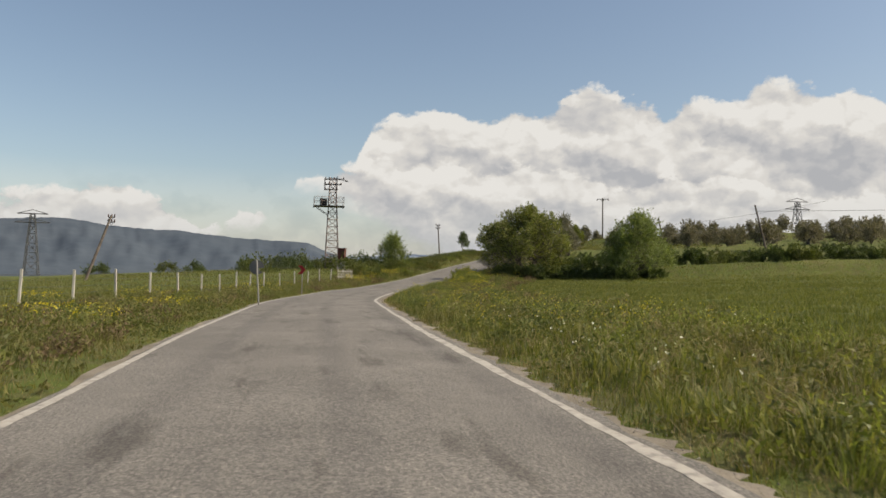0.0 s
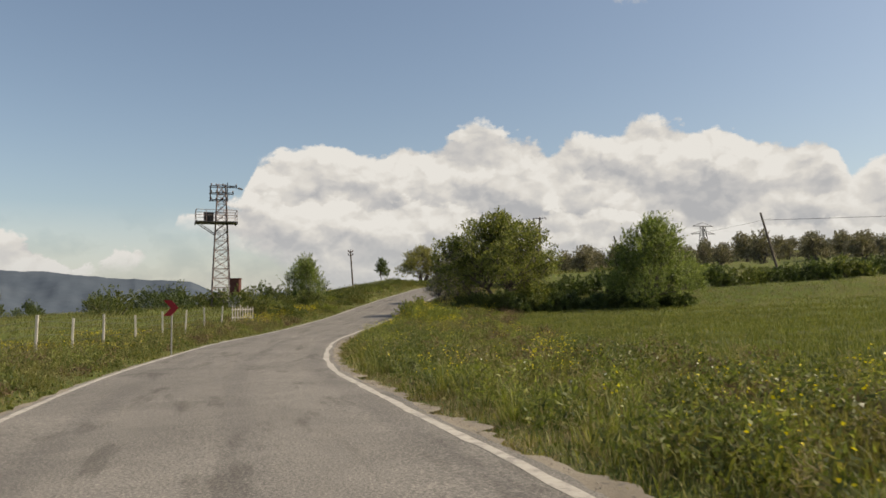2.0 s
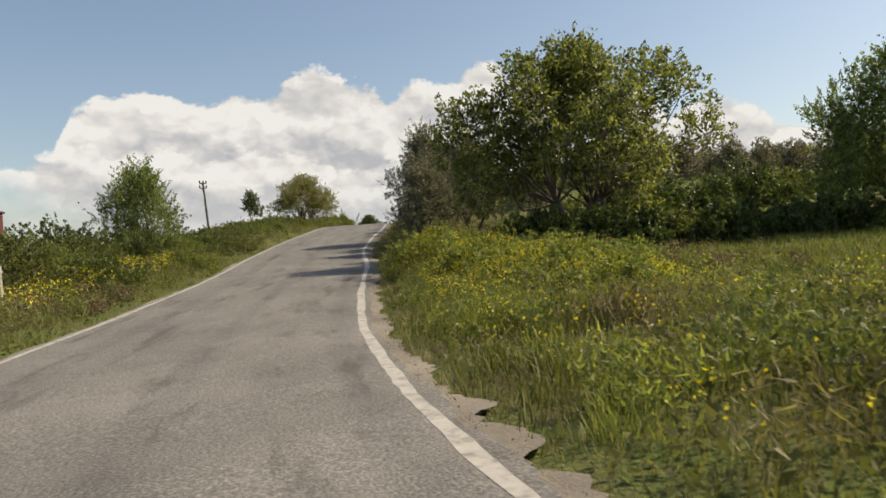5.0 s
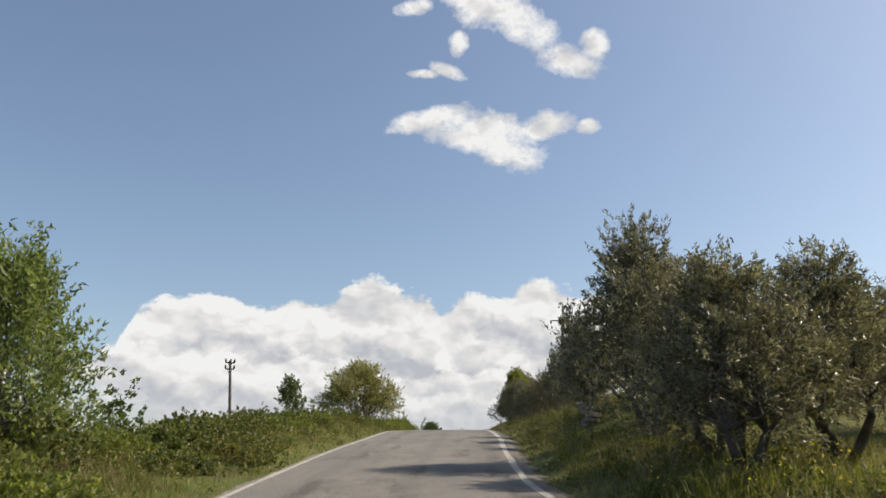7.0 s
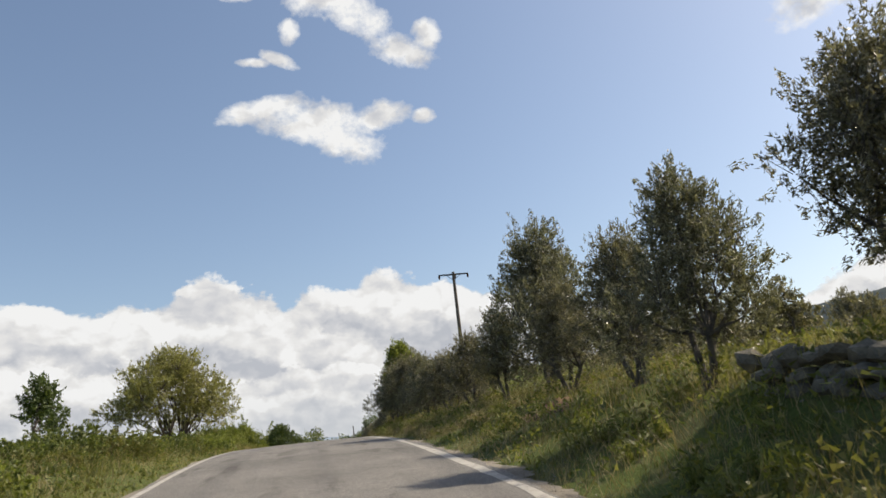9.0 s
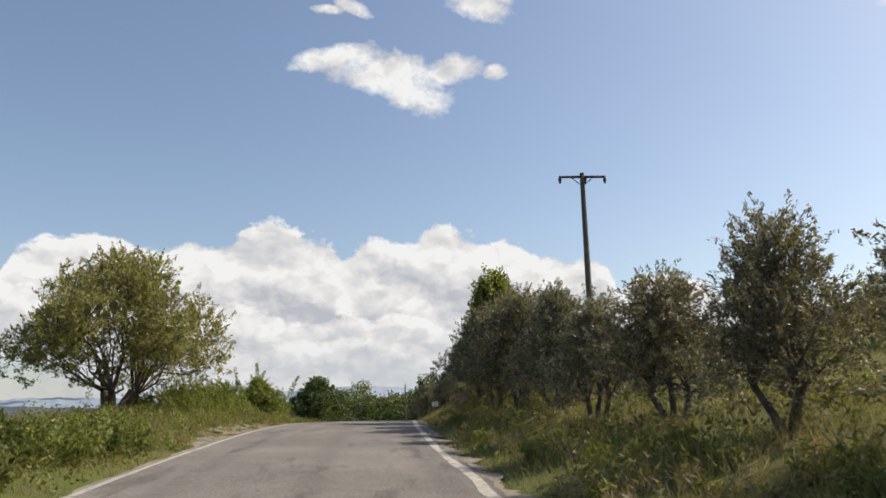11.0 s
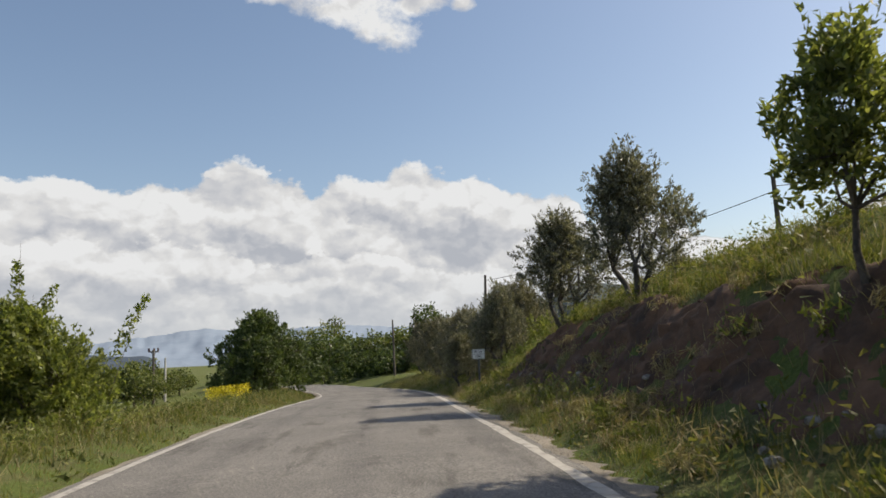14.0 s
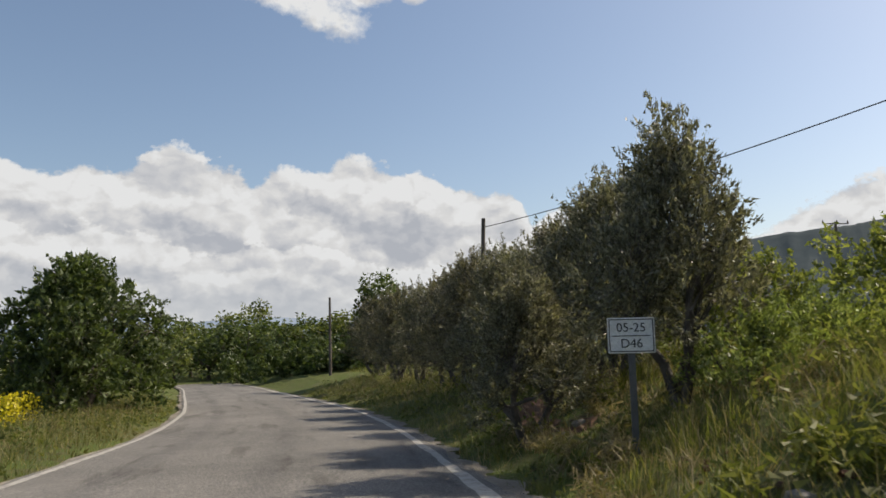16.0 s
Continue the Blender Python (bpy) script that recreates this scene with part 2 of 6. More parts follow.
def table(rows, columns, s, o):
    k = np.array(sorted(rows), float)
    v = np.array([rows[i] for i in sorted(rows)], float)
    v[:, :3] -= 0.06
    j = np.clip(np.searchsorted(k, s, side="right") - 1, 0, len(k) - 2)
    u = np.clip((s - k[j]) / (k[j + 1] - k[j]), 0, 1)
    u = u * u * (3 - 2 * u)
    c = np.array(columns, float)
    i = np.clip(np.searchsorted(c, o, side="right") - 1, 0, len(c) - 2)
    w = np.clip((o - c[i]) / (c[i + 1] - c[i]), 0, 1)
    w = np.where(i < 3, w, w * w * (3 - 2 * w) * 0.6 + w * 0.4)
    top = v[j, i] * (1 - w) + v[j, i + 1] * w
    low = v[j + 1, i] * (1 - w) + v[j + 1, i + 1] * w
    return top * (1 - u) + low * u


def waves(x, y, size, seed):
    a = np.zeros_like(np.asarray(x, float))
    rng = np.random.default_rng(seed)
    for n in range(5):
        th, ph, f = rng.uniform(0, 6.28), rng.uniform(0, 6.28), 2 * math.pi / (size * rng.uniform(0.5, 1.6))
        a = a + np.sin((x * math.cos(th) + y * math.sin(th)) * f + ph) / 5
    return a


def ground(x, y):
    x, y = np.asarray(x, float), np.asarray(y, float)
    s, o = station(x, y)
    z = road_z(s) + np.where(o > 0, table(RIGHT, RIGHT_O, s, np.abs(o)), table(LEFT, LEFT_O, s, np.abs(o)))
    off = np.clip((np.abs(o) - 3.3) / 2.5, 0, 1)
    z = z + off * (waves(x, y, 2.2, 1) * 0.09 + waves(x, y, 7.0, 2) * 0.12 + waves(x, y, 0.8, 3) * 0.04)
    far = np.clip((np.hypot(x - 10, y - 80) - 260) / 500, 0, 1)
    return z * (1 - far) + far * -10.0


def grow(first, last, step, far, rate):
    mid = list(np.arange(first, last, step))
    out, d = [], step
    v = mid[-1]
    while v < far:
        d *= rate
        v += d
        out.append(v)
    back, d, v = [], step, mid[0]
    while v > -far:
        d *= rate
        v -= d
        back.append(v)
    return np.array(back[::-1] + mid + out)


def mesh_from(name, verts, faces, mat, smooth=False):
    me = bpy.data.meshes.new(name)
    verts, faces = np.asarray(verts, np.float32), np.asarray(faces, np.int32)
    k = faces.shape[1]
    me.vertices.add(len(verts))
    me.vertices.foreach_set("co", verts.ravel())
    me.loops.add(faces.size)
    me.loops.foreach_set("vertex_index", faces.ravel())
    me.polygons.add(len(faces))
    me.polygons.foreach_set("loop_start", np.arange(0, faces.size, k, dtype=np.int32))
    me.polygons.foreach_set("loop_total", np.full(len(faces), k, dtype=np.int32))
    if smooth:
        me.polygons.foreach_set("use_smooth", np.ones(len(faces), dtype=bool))
    me.update()
    me.validate()
    me.materials.append(mat)
    return me


def grid_faces(nx, ny):
    i = np.arange(nx - 1)[:, None] * ny + np.arange(ny - 1)[None]
    i = i.ravel()
    return np.stack([i, i + ny, i + ny + 1, i + 1], 1)


def ground_material():
    mat, n, l, p = nodes("meadow_soil_and_low_grass")
    broad, fine, clods = noise_tex(n, l, 0.16, 5), noise_tex(n, l, 1.7, 6), noise_tex(n, l, 14, 5)
    r = ramp(n, [(0.3, (0.07, 0.09, 0.022)), (0.5, (0.1, 0.13, 0.03)), (0.72, (0.17, 0.165, 0.055))])
    l.new(broad.outputs[0], r.inputs[0])
    soil = ramp(n, [(0.42, (0.11, 0.085, 0.055)), (0.55, (0.085, 0.11, 0.026))])
    l.new(fine.outputs[0], soil.inputs[0])
    c = mixed(n, l, 0.45, r.outputs[0], soil.outputs[0])
    g = ramp(n, [(0.3, (0.6, 0.6, 0.6)), (0.7, (1.25, 1.25, 1.2))])
    l.new(clods.outputs[0], g.inputs[0])
    l.new(mixed(n, l, 0.8, c, g.outputs[0], "MULTIPLY"), p.inputs["Base Color"])
    p.inputs["Roughness"].default_value = 0.95
    p.inputs["Specular IOR Level"].default_value = 0.15
    bump(n, l, clods.outputs[0], p, 0.8, 0.08)
    return mat


M_GROUND = ground_material()
gx, gy = grow(-26, 60, 0.55, 4600, 1.22), grow(-8, 226, 0.55, 4600, 1.22)
gxx, gyy = np.meshgrid(gx, gy, indexing="ij")
gv = np.stack([gxx, gyy, ground(gxx, gyy)], -1).reshape(-1, 3)
land = new("ground", mesh_from("ground", gv, grid_faces(len(gx), len(gy)), M_GROUND, True))
tagged(land, "grassy verges, meadow and banks of a hillside", "ground", kind="structure")


# ---- the road ----
def asphalt():
    mat, n, l, p = nodes("old_asphalt")
    tc = n.new("ShaderNodeTexCoord")
    broad, fine, grit = noise_tex(n, l, 0.35, 4), noise_tex(n, l, 38, 4, 0.75), noise_tex(n, l, 2.6, 6, 0.6)
    stretch = n.new("ShaderNodeMapping")
    stretch.inputs["Scale"].default_value = (1.6, 0.28, 1.0)
    l.new(tc.outputs["UV"], stretch.inputs[0])
    patch = n.new("ShaderNodeTexNoise")
    patch.inputs["Scale"].default_value, patch.inputs["Detail"].default_value, patch.inputs["Roughness"].default_value = 1.0, 6, 0.62
    l.new(stretch.outputs[0], patch.inputs["Vector"])
    r = ramp(n, [(0.3, (0.125, 0.119, 0.11)), (0.7, (0.185, 0.176, 0.162))])
    l.new(broad.outputs[0], r.inputs[0])
    g = ramp(n, [(0.32, (0.2, 0.2, 0.2)), (0.5, (0.95, 0.95, 0.95)), (0.68, (2.3, 2.25, 2.12))])
    l.new(fine.outputs[0], g.inputs[0])
    c = mixed(n, l, 0.75, r.outputs[0], g.outputs[0], "MULTIPLY")
    gr = ramp(n, [(0.35, (0.93, 0.93, 0.93)), (0.65, (1.06, 1.06, 1.05))])
    l.new(grit.outputs[0], gr.inputs[0])
    c = mixed(n, l, 1.0, c, gr.outputs[0], "MULTIPLY")
    # darker wheel lines and old repairs
    uv = n.new("ShaderNodeSeparateXYZ")
    l.new(tc.outputs["UV"], uv.inputs[0])
    wob = n.new("ShaderNodeMath")
    wob.operation = "MULTIPLY_ADD"
    l.new(uv.outputs[0], wob.inputs[0])
    wob.inputs[1].default_value, wob.inputs[2].default_value = 3.4, 0.35
    wave = n.new("ShaderNodeMath")
    wave.operation = "SINE"
    l.new(wob.outputs[0], wave.inputs[0])
    tr = ramp(n, [(0.55, (1, 1, 1)), (1.0, (0.86, 0.86, 0.87))])
    l.new(wave.outputs[0], tr.inputs[0])
    c = mixed(n, l, 1.0, c, tr.outputs[0], "MULTIPLY")
    pr = ramp(n, [(0.55, (1, 1, 1)), (0.64, (0.6, 0.59, 0.58))])
    l.new(patch.outputs[0], pr.inputs[0])
    c = mixed(n, l, 0.85, c, pr.outputs[0], "MULTIPLY")
    l.new(c, p.inputs["Base Color"])
    p.inputs["Roughness"].default_value = 0.88
    p.inputs["Specular IOR Level"].default_value = 0.25
    bump(n, l, fine.outputs[0], p, 0.7, 0.012)
    return mat


def line_paint():
    mat, n, l, p = nodes("worn_road_paint")
    worn, fine = noise_tex(n, l, 5.0, 6, 0.7), noise_tex(n, l, 50, 3)
    r = ramp(n, [(0.36, (0.19, 0.18, 0.165)), (0.48, (0.34, 0.32, 0.28)), (0.8, (0.47, 0.445, 0.395))])
    l.new(worn.outputs[0], r.inputs[0])
    l.new(r.outputs[0], p.inputs["Base Color"])
    p.inputs["Roughness"].default_value = 0.8
    bump(n, l, fine.outputs[0], p, 0.4, 0.006)
    return mat


M_ASPHALT, M_LINE = asphalt(), line_paint()
M_GRAVEL = surface("sandy_gravel", (0.14, 0.122, 0.095), (0.3, 0.265, 0.21), 0.8, fine=34, relief=1.0)


def strip(name, s0, s1, step, left, right, lift, mat, rag=0.0, seed=0, crown=0.0, across=2):
    s = np.arange(s0, s1 + step, step)
    rng = np.random.default_rng(seed)
    rough = lambda: np.convolve(rng.uniform(-1, 1, len(s) + 4), np.ones(5) / 5, "valid") * rag * 1.6 + rng.uniform(-0.3, 0.3, len(s)) * rag  # noqa: E731
    lo, hi = left + rough(), right + rough()
    verts, uvs = [], []
    for k in range(across):
        o = lo + (hi - lo) * k / (across - 1)
        x, y = beside(s, o)
        z = road_z(s) + lift - crown * (o / 2.9) ** 2
        verts.append(np.stack([x, y, z], -1))
        uvs.append(np.stack([o, s], -1))
    v, uv = np.stack(verts, 0).reshape(-1, 3), np.stack(uvs, 0).reshape(-1, 2)
    f = grid_faces(across, len(s))
    me = mesh_from(name, v, f, mat, True)
    lay = me.uv_layers.new(name="along")
    lay.data.foreach_set("uv", uv[f.ravel()].astype(np.float32).ravel())
    return new(name, me)


W = 2.6
tagged(strip("road", -60, 235, 0.2, -W - 0.12, W + 0.2, 0.0, M_ASPHALT, 0.07, 3, 0.03, 13), "worn grey asphalt country road with dark patches", "road", kind="structure")
tagged(strip("road_shoulder", -60, 235, 0.12, W - 0.12, W + 0.42, -0.055, M_GRAVEL, 0.2, 4), "crumbling sandy gravel edge of the road", "road edge", kind="structure")
tagged(strip("road_shoulder", -60, 235, 0.4, -W - 0.26, -W + 0.12, -0.055, M_GRAVEL, 0.12, 5), "crumbling sandy gravel edge of the road", "road edge", kind="structure")
tagged(strip("road_marking", -60, 235, 0.3, -W - 0.06, -W + 0.06, -0.02, M_LINE, 0.015, 6), "worn white edge line on the asphalt", "road line", kind="structure")
tagged(strip("road_marking", -60, 235, 0.3, W - 0.075, W + 0.075, -0.02, M_LINE, 0.04, 7), "worn white edge line on the asphalt", "road line", kind="structure")
M_SAND = surface("pale_sandy_gravel", (0.085, 0.08, 0.045), (0.29, 0.245, 0.18), 1.6, fine=11, relief=1.0)


def layby(s0, s1, reach):
    """A worn sandy pull-in beside the road, of uneven outline."""
    s = np.arange(s0, s1, 0.3)
    u = np.linspace(0, 1, 12)
    ss, uu = np.meshgrid(s, u, indexing="ij")
    w = reach * np.sin(np.pi * np.clip((ss - s0) / (s1 - s0), 0, 1)) ** 0.7 * (1 + 0.18 * np.sin(ss * 1.7) + 0.12 * np.sin(ss * 4.1))
    x, y = beside(ss, -W - 0.2 - w * uu)
    z = np.where(uu < 0.1, road_z(ss) - 0.05, ground(x, y) + 0.035 * (1 - uu ** 6) + 0.02 * waves(x, y, 0.7, 8) - 0.06 * uu ** 12)
    ob = new("lay_by", mesh_from("lay_by", np.stack([x, y, np.maximum(z, np.where(uu < 0.35, road_z(ss) - 0.07, -99))], -1).reshape(-1, 3), grid_faces(len(s), len(u)), M_SAND, True))
    return tagged(ob, "bare pale sandy pull-in beside the road", "lay-by", kind="structure")


layby(129, 147.5, 1.5)


# ---- building kit ----
def part(name, mesh, material, parent, label=""):
    """One mesh object under a thing or a part."""
    if isinstance(mesh, bmesh.types.BMesh):
        me = bpy.data.meshes.new(name)
        mesh.to_mesh(me)
        mesh.free()
        me.materials.append(material)
        mesh = me
    ob = new(name, mesh)
    ob.parent = parent
    return tagged(ob, label)


def thing(name, at, label, category, group="", turn=0.0, kind=""):
    ob = new(name)
    ob.empty_display_size = 0.2
    ob.matrix_world = pose(*at, 0, 0, turn)
    return tagged(ob, label, category, group, kind)


def tubes(segs, sides=6):
    """Tapered round bars: each of two ends and two radii, as one set of vertices and faces."""
    vs, fs, k = [], [], 0
    ang = np.arange(sides) * 2 * math.pi / sides
    for a, b, ra, rb in segs:
        a, b = np.asarray(a, float), np.asarray(b, float)
        d = b - a
        d = d / (np.linalg.norm(d) + 1e-9)
        u = np.cross(d, (0, 0, 1) if abs(d[2]) < 0.9 else (1, 0, 0))
        u /= np.linalg.norm(u)
        w = np.cross(d, u)
        ring = np.cos(ang)[:, None] * u + np.sin(ang)[:, None] * w
        vs.append(np.concatenate([a + ring * ra, b + ring * rb]))
        i = np.arange(sides)
        j = (i + 1) % sides
        fs.append(np.stack([i, j, j + sides, i + sides], 1) + k)
        k += 2 * sides
    return np.concatenate(vs), np.concatenate(fs)


def tube_mesh(name, segs, mat, sides=6):
    v, f = tubes(segs, sides)
    return mesh_from(name, v, f, mat, True)


def leaf_mesh(name, centres, length, width, mat, rng, upward=0.3, fold=0.25, spread=0.35, hang=0.0, simple=False, way=None):
    """Leaves as small folded lozenges of four corners at the centres, or as slips of three."""
    n = len(centres)
    d = rng.normal(size=(n, 3))
    d[:, 2] += upward - hang
    if way is not None:
        d = d * 0.55 + way
    d /= np.linalg.norm(d, axis=1, keepdims=True)
    r = rng.normal(size=(n, 3))
    r[:, 2] *= 0.6
    s = np.cross(d, r)
    s /= np.linalg.norm(s, axis=1, keepdims=True) + 1e-9
    nrm = np.cross(s, d)
    ln = length * rng.uniform(1 - spread, 1 + spread, (n, 1))
    wd = width * rng.uniform(1 - spread, 1 + spread, (n, 1))
    base, tip = centres - d * ln / 2, centres + d * ln / 2
    mid = centres - d * ln * 0.08 + nrm * fold * wd
    if simple:
        v = np.stack([base + s * wd / 2, base - s * wd / 2, tip], 1).reshape(-1, 3)
        return mesh_from(name, v, np.arange(n * 3).reshape(n, 3), mat)
    v = np.stack([base, mid + s * wd / 2, tip, mid - s * wd / 2], 1).reshape(-1, 3)
    f = np.arange(n * 4).reshape(n, 4)
    return mesh_from(name, v, f, mat)


def skeleton_of(rng, h, r, fork, stem, limbs, rise, twigs=5, lean=(0, 0), stems=1, squash=1.0):
    """Trunk, limbs and twigs; returns the bars and the places that carry leaves."""
    bars, tips = [], []
    for k in range(stems):
        a0 = rng.uniform(0, 6.28)
        foot = np.array([math.cos(a0), math.sin(a0), 0]) * (0.0 if stems == 1 else stem * 0.7)
        top = foot * 5 + np.array([lean[0], lean[1], 1]) * fork + rng.normal(size=3) * fork * (0.06 if stems == 1 else 0.12)
        mid = (foot + top) / 2 + rng.normal(size=3) * fork * 0.05
        bars += [(foot - (0, 0, 0.4), mid, stem * 1.25, stem * 0.95), (mid, top, stem * 0.95, stem * 0.8)]
        for i in range(limbs):
            a = a0 + (i + rng.uniform(-0.3, 0.3)) * 6.283 / limbs
            reach = r * rng.uniform(0.45, 0.85)
            up = (h - fork) * rng.uniform(rise, 0.95)
            end = np.array([math.cos(a) * reach + lean[0] * h, math.sin(a) * reach * squash + lean[1] * h, fork + up])
            bend = top + (end - top) * 0.5 + np.array([math.cos(a), math.sin(a), -0.4]) * r * 0.12 + rng.normal(size=3) * r * 0.06
            bars += [(top, bend, stem * 0.6, stem * 0.36), (bend, end, stem * 0.36, stem * 0.14)]
            tips += [end, bend + (end - bend) * 0.5]
            for _ in range(twigs):
                f = rng.uniform(0.15, 1.0)
                st = bend + (end - bend) * f if rng.random() < 0.7 else top + (bend - top) * rng.uniform(0.5, 1)
                v = rng.normal(size=3)
                v[2] = abs(v[2]) * 0.8 - 0.15
                v += np.array([math.cos(a), math.sin(a) * squash, 0.2]) * 0.5
                v *= r * rng.uniform(0.22, 0.48) / np.linalg.norm(v)
                bars.append((st, st + v, stem * 0.16, stem * 0.05))
                tips += [st + v, st + v * 0.6]
    return bars, np.array(tips)


def crown_points(rng, tips, count, clump, h, r, low, squash=1.0, flat=0.8, lean=(0, 0), fill=0.9):
    """Leaf places in clumps round the tips and over the outside of the crown, with lobes and gaps in its outline."""
    extra = []
    mid, half = (h + low) / 2, (h - low) / 2
    while len(extra) < len(tips) * fill:
        v = rng.normal(size=3)
        v /= np.linalg.norm(v)
        v *= rng.uniform(0.6, 0.95)
        extra.append((v[0] * r + lean[0] * h, v[1] * r * squash + lean[1] * h, mid + v[2] * half))
    cl = np.concatenate([tips, np.array(extra)])
    size = clump * rng.uniform(0.5, 1.2, len(cl))
    weight = size ** 2.2
    pick = rng.choice(len(cl), count, p=weight / weight.sum())
    off = rng.normal(size=(count, 3))
    off *= (np.minimum(np.linalg.norm(off, axis=1), 1.7) / (np.linalg.norm(off, axis=1) + 1e-9))[:, None]
    p = cl[pick] + off * size[pick][:, None] * (1, 1, flat)
    q = (p - (lean[0] * h, lean[1] * h, mid)) / (r, r * squash, half)
    d = np.linalg.norm(q, axis=1)
    u = q / (d[:, None] + 1e-9)
    ph = rng.uniform(0, 6.28, 6)
    lobes = 0.96 + 0.12 * np.sin(u[:, 0] * 5 + ph[0]) + 0.12 * np.sin(u[:, 1] * 6 + ph[1]) + 0.08 * np.sin(u[:, 2] * 6 + ph[2]) + 0.06 * np.sin((u[:, 0] + u[:, 2]) * 11 + ph[3])
    keep = (d < lobes) & (p[:, 2] > low * 0.55)
    return p[keep]


def tree(name, label, category, at, h, r, fork, stem, leaf, leaves, mat, seed, limbs=5, rise=0.45, twigs=6, clump=0.42, low=None, bark=None, lean=(0, 0), stems=1, squash=1.0, group="", upward=0.3, hang=0.0):
    rng = np.random.default_rng(seed)
    z = float(ground(at[0], at[1])) if len(at) == 2 else at[2]
    root = thing(name, (at[0], at[1], z), label, category, group)
    bars, tips = skeleton_of(rng, h * 0.93, r, fork, stem, limbs, rise, twigs, lean, stems, squash)
    low = fork * 0.9 if low is None else low
    mid = np.array([lean[0] * h, lean[1] * h, (h + low) / 2])
    span = np.array([r, r * squash, (h - low) / 2])

    def drawn_in(p):
        d = np.linalg.norm((np.asarray(p) - mid) / span)
        return p if d < 0.9 or p[2] < low + 0.3 else mid + (np.asarray(p) - mid) * 0.9 / d

    bars = [(drawn_in(a), drawn_in(b), ra, rb) for a, b, ra, rb in bars]
    tips = np.array([drawn_in(p) for p in tips])
    pts = crown_points(rng, tips, leaves, clump, h, r, low, squash, lean=lean)
    part("trunk", tube_mesh("trunk", bars, bark or M_BARK), None, root)
    part("crown", leaf_mesh("crown", pts, leaf[0], leaf[1], mat, rng, upward, hang=hang), None, root)
    return root


def sprays_on(rng, starts, ways, lengths, per, thick):
    """Leaves set along leafy shoots: their places and the way each one points."""
    n = len(starts)
    u = rng.uniform(0, 1, (n, per, 1)) ** 0.8
    bow = rng.normal(size=(n, 1, 3)) * 0.18
    off = np.clip(rng.normal(size=(n, per, 3)), -1.8, 1.8) * thick * (1.15 - 0.75 * u)
    p = starts[:, None] + (ways[:, None] * u + bow * u * u) * lengths[:, None, None] + off
    return p.reshape(-1, 3), np.repeat(ways, per, 0)


def unit(v):
    return v / (np.linalg.norm(v, axis=-1, keepdims=True) + 1e-9)


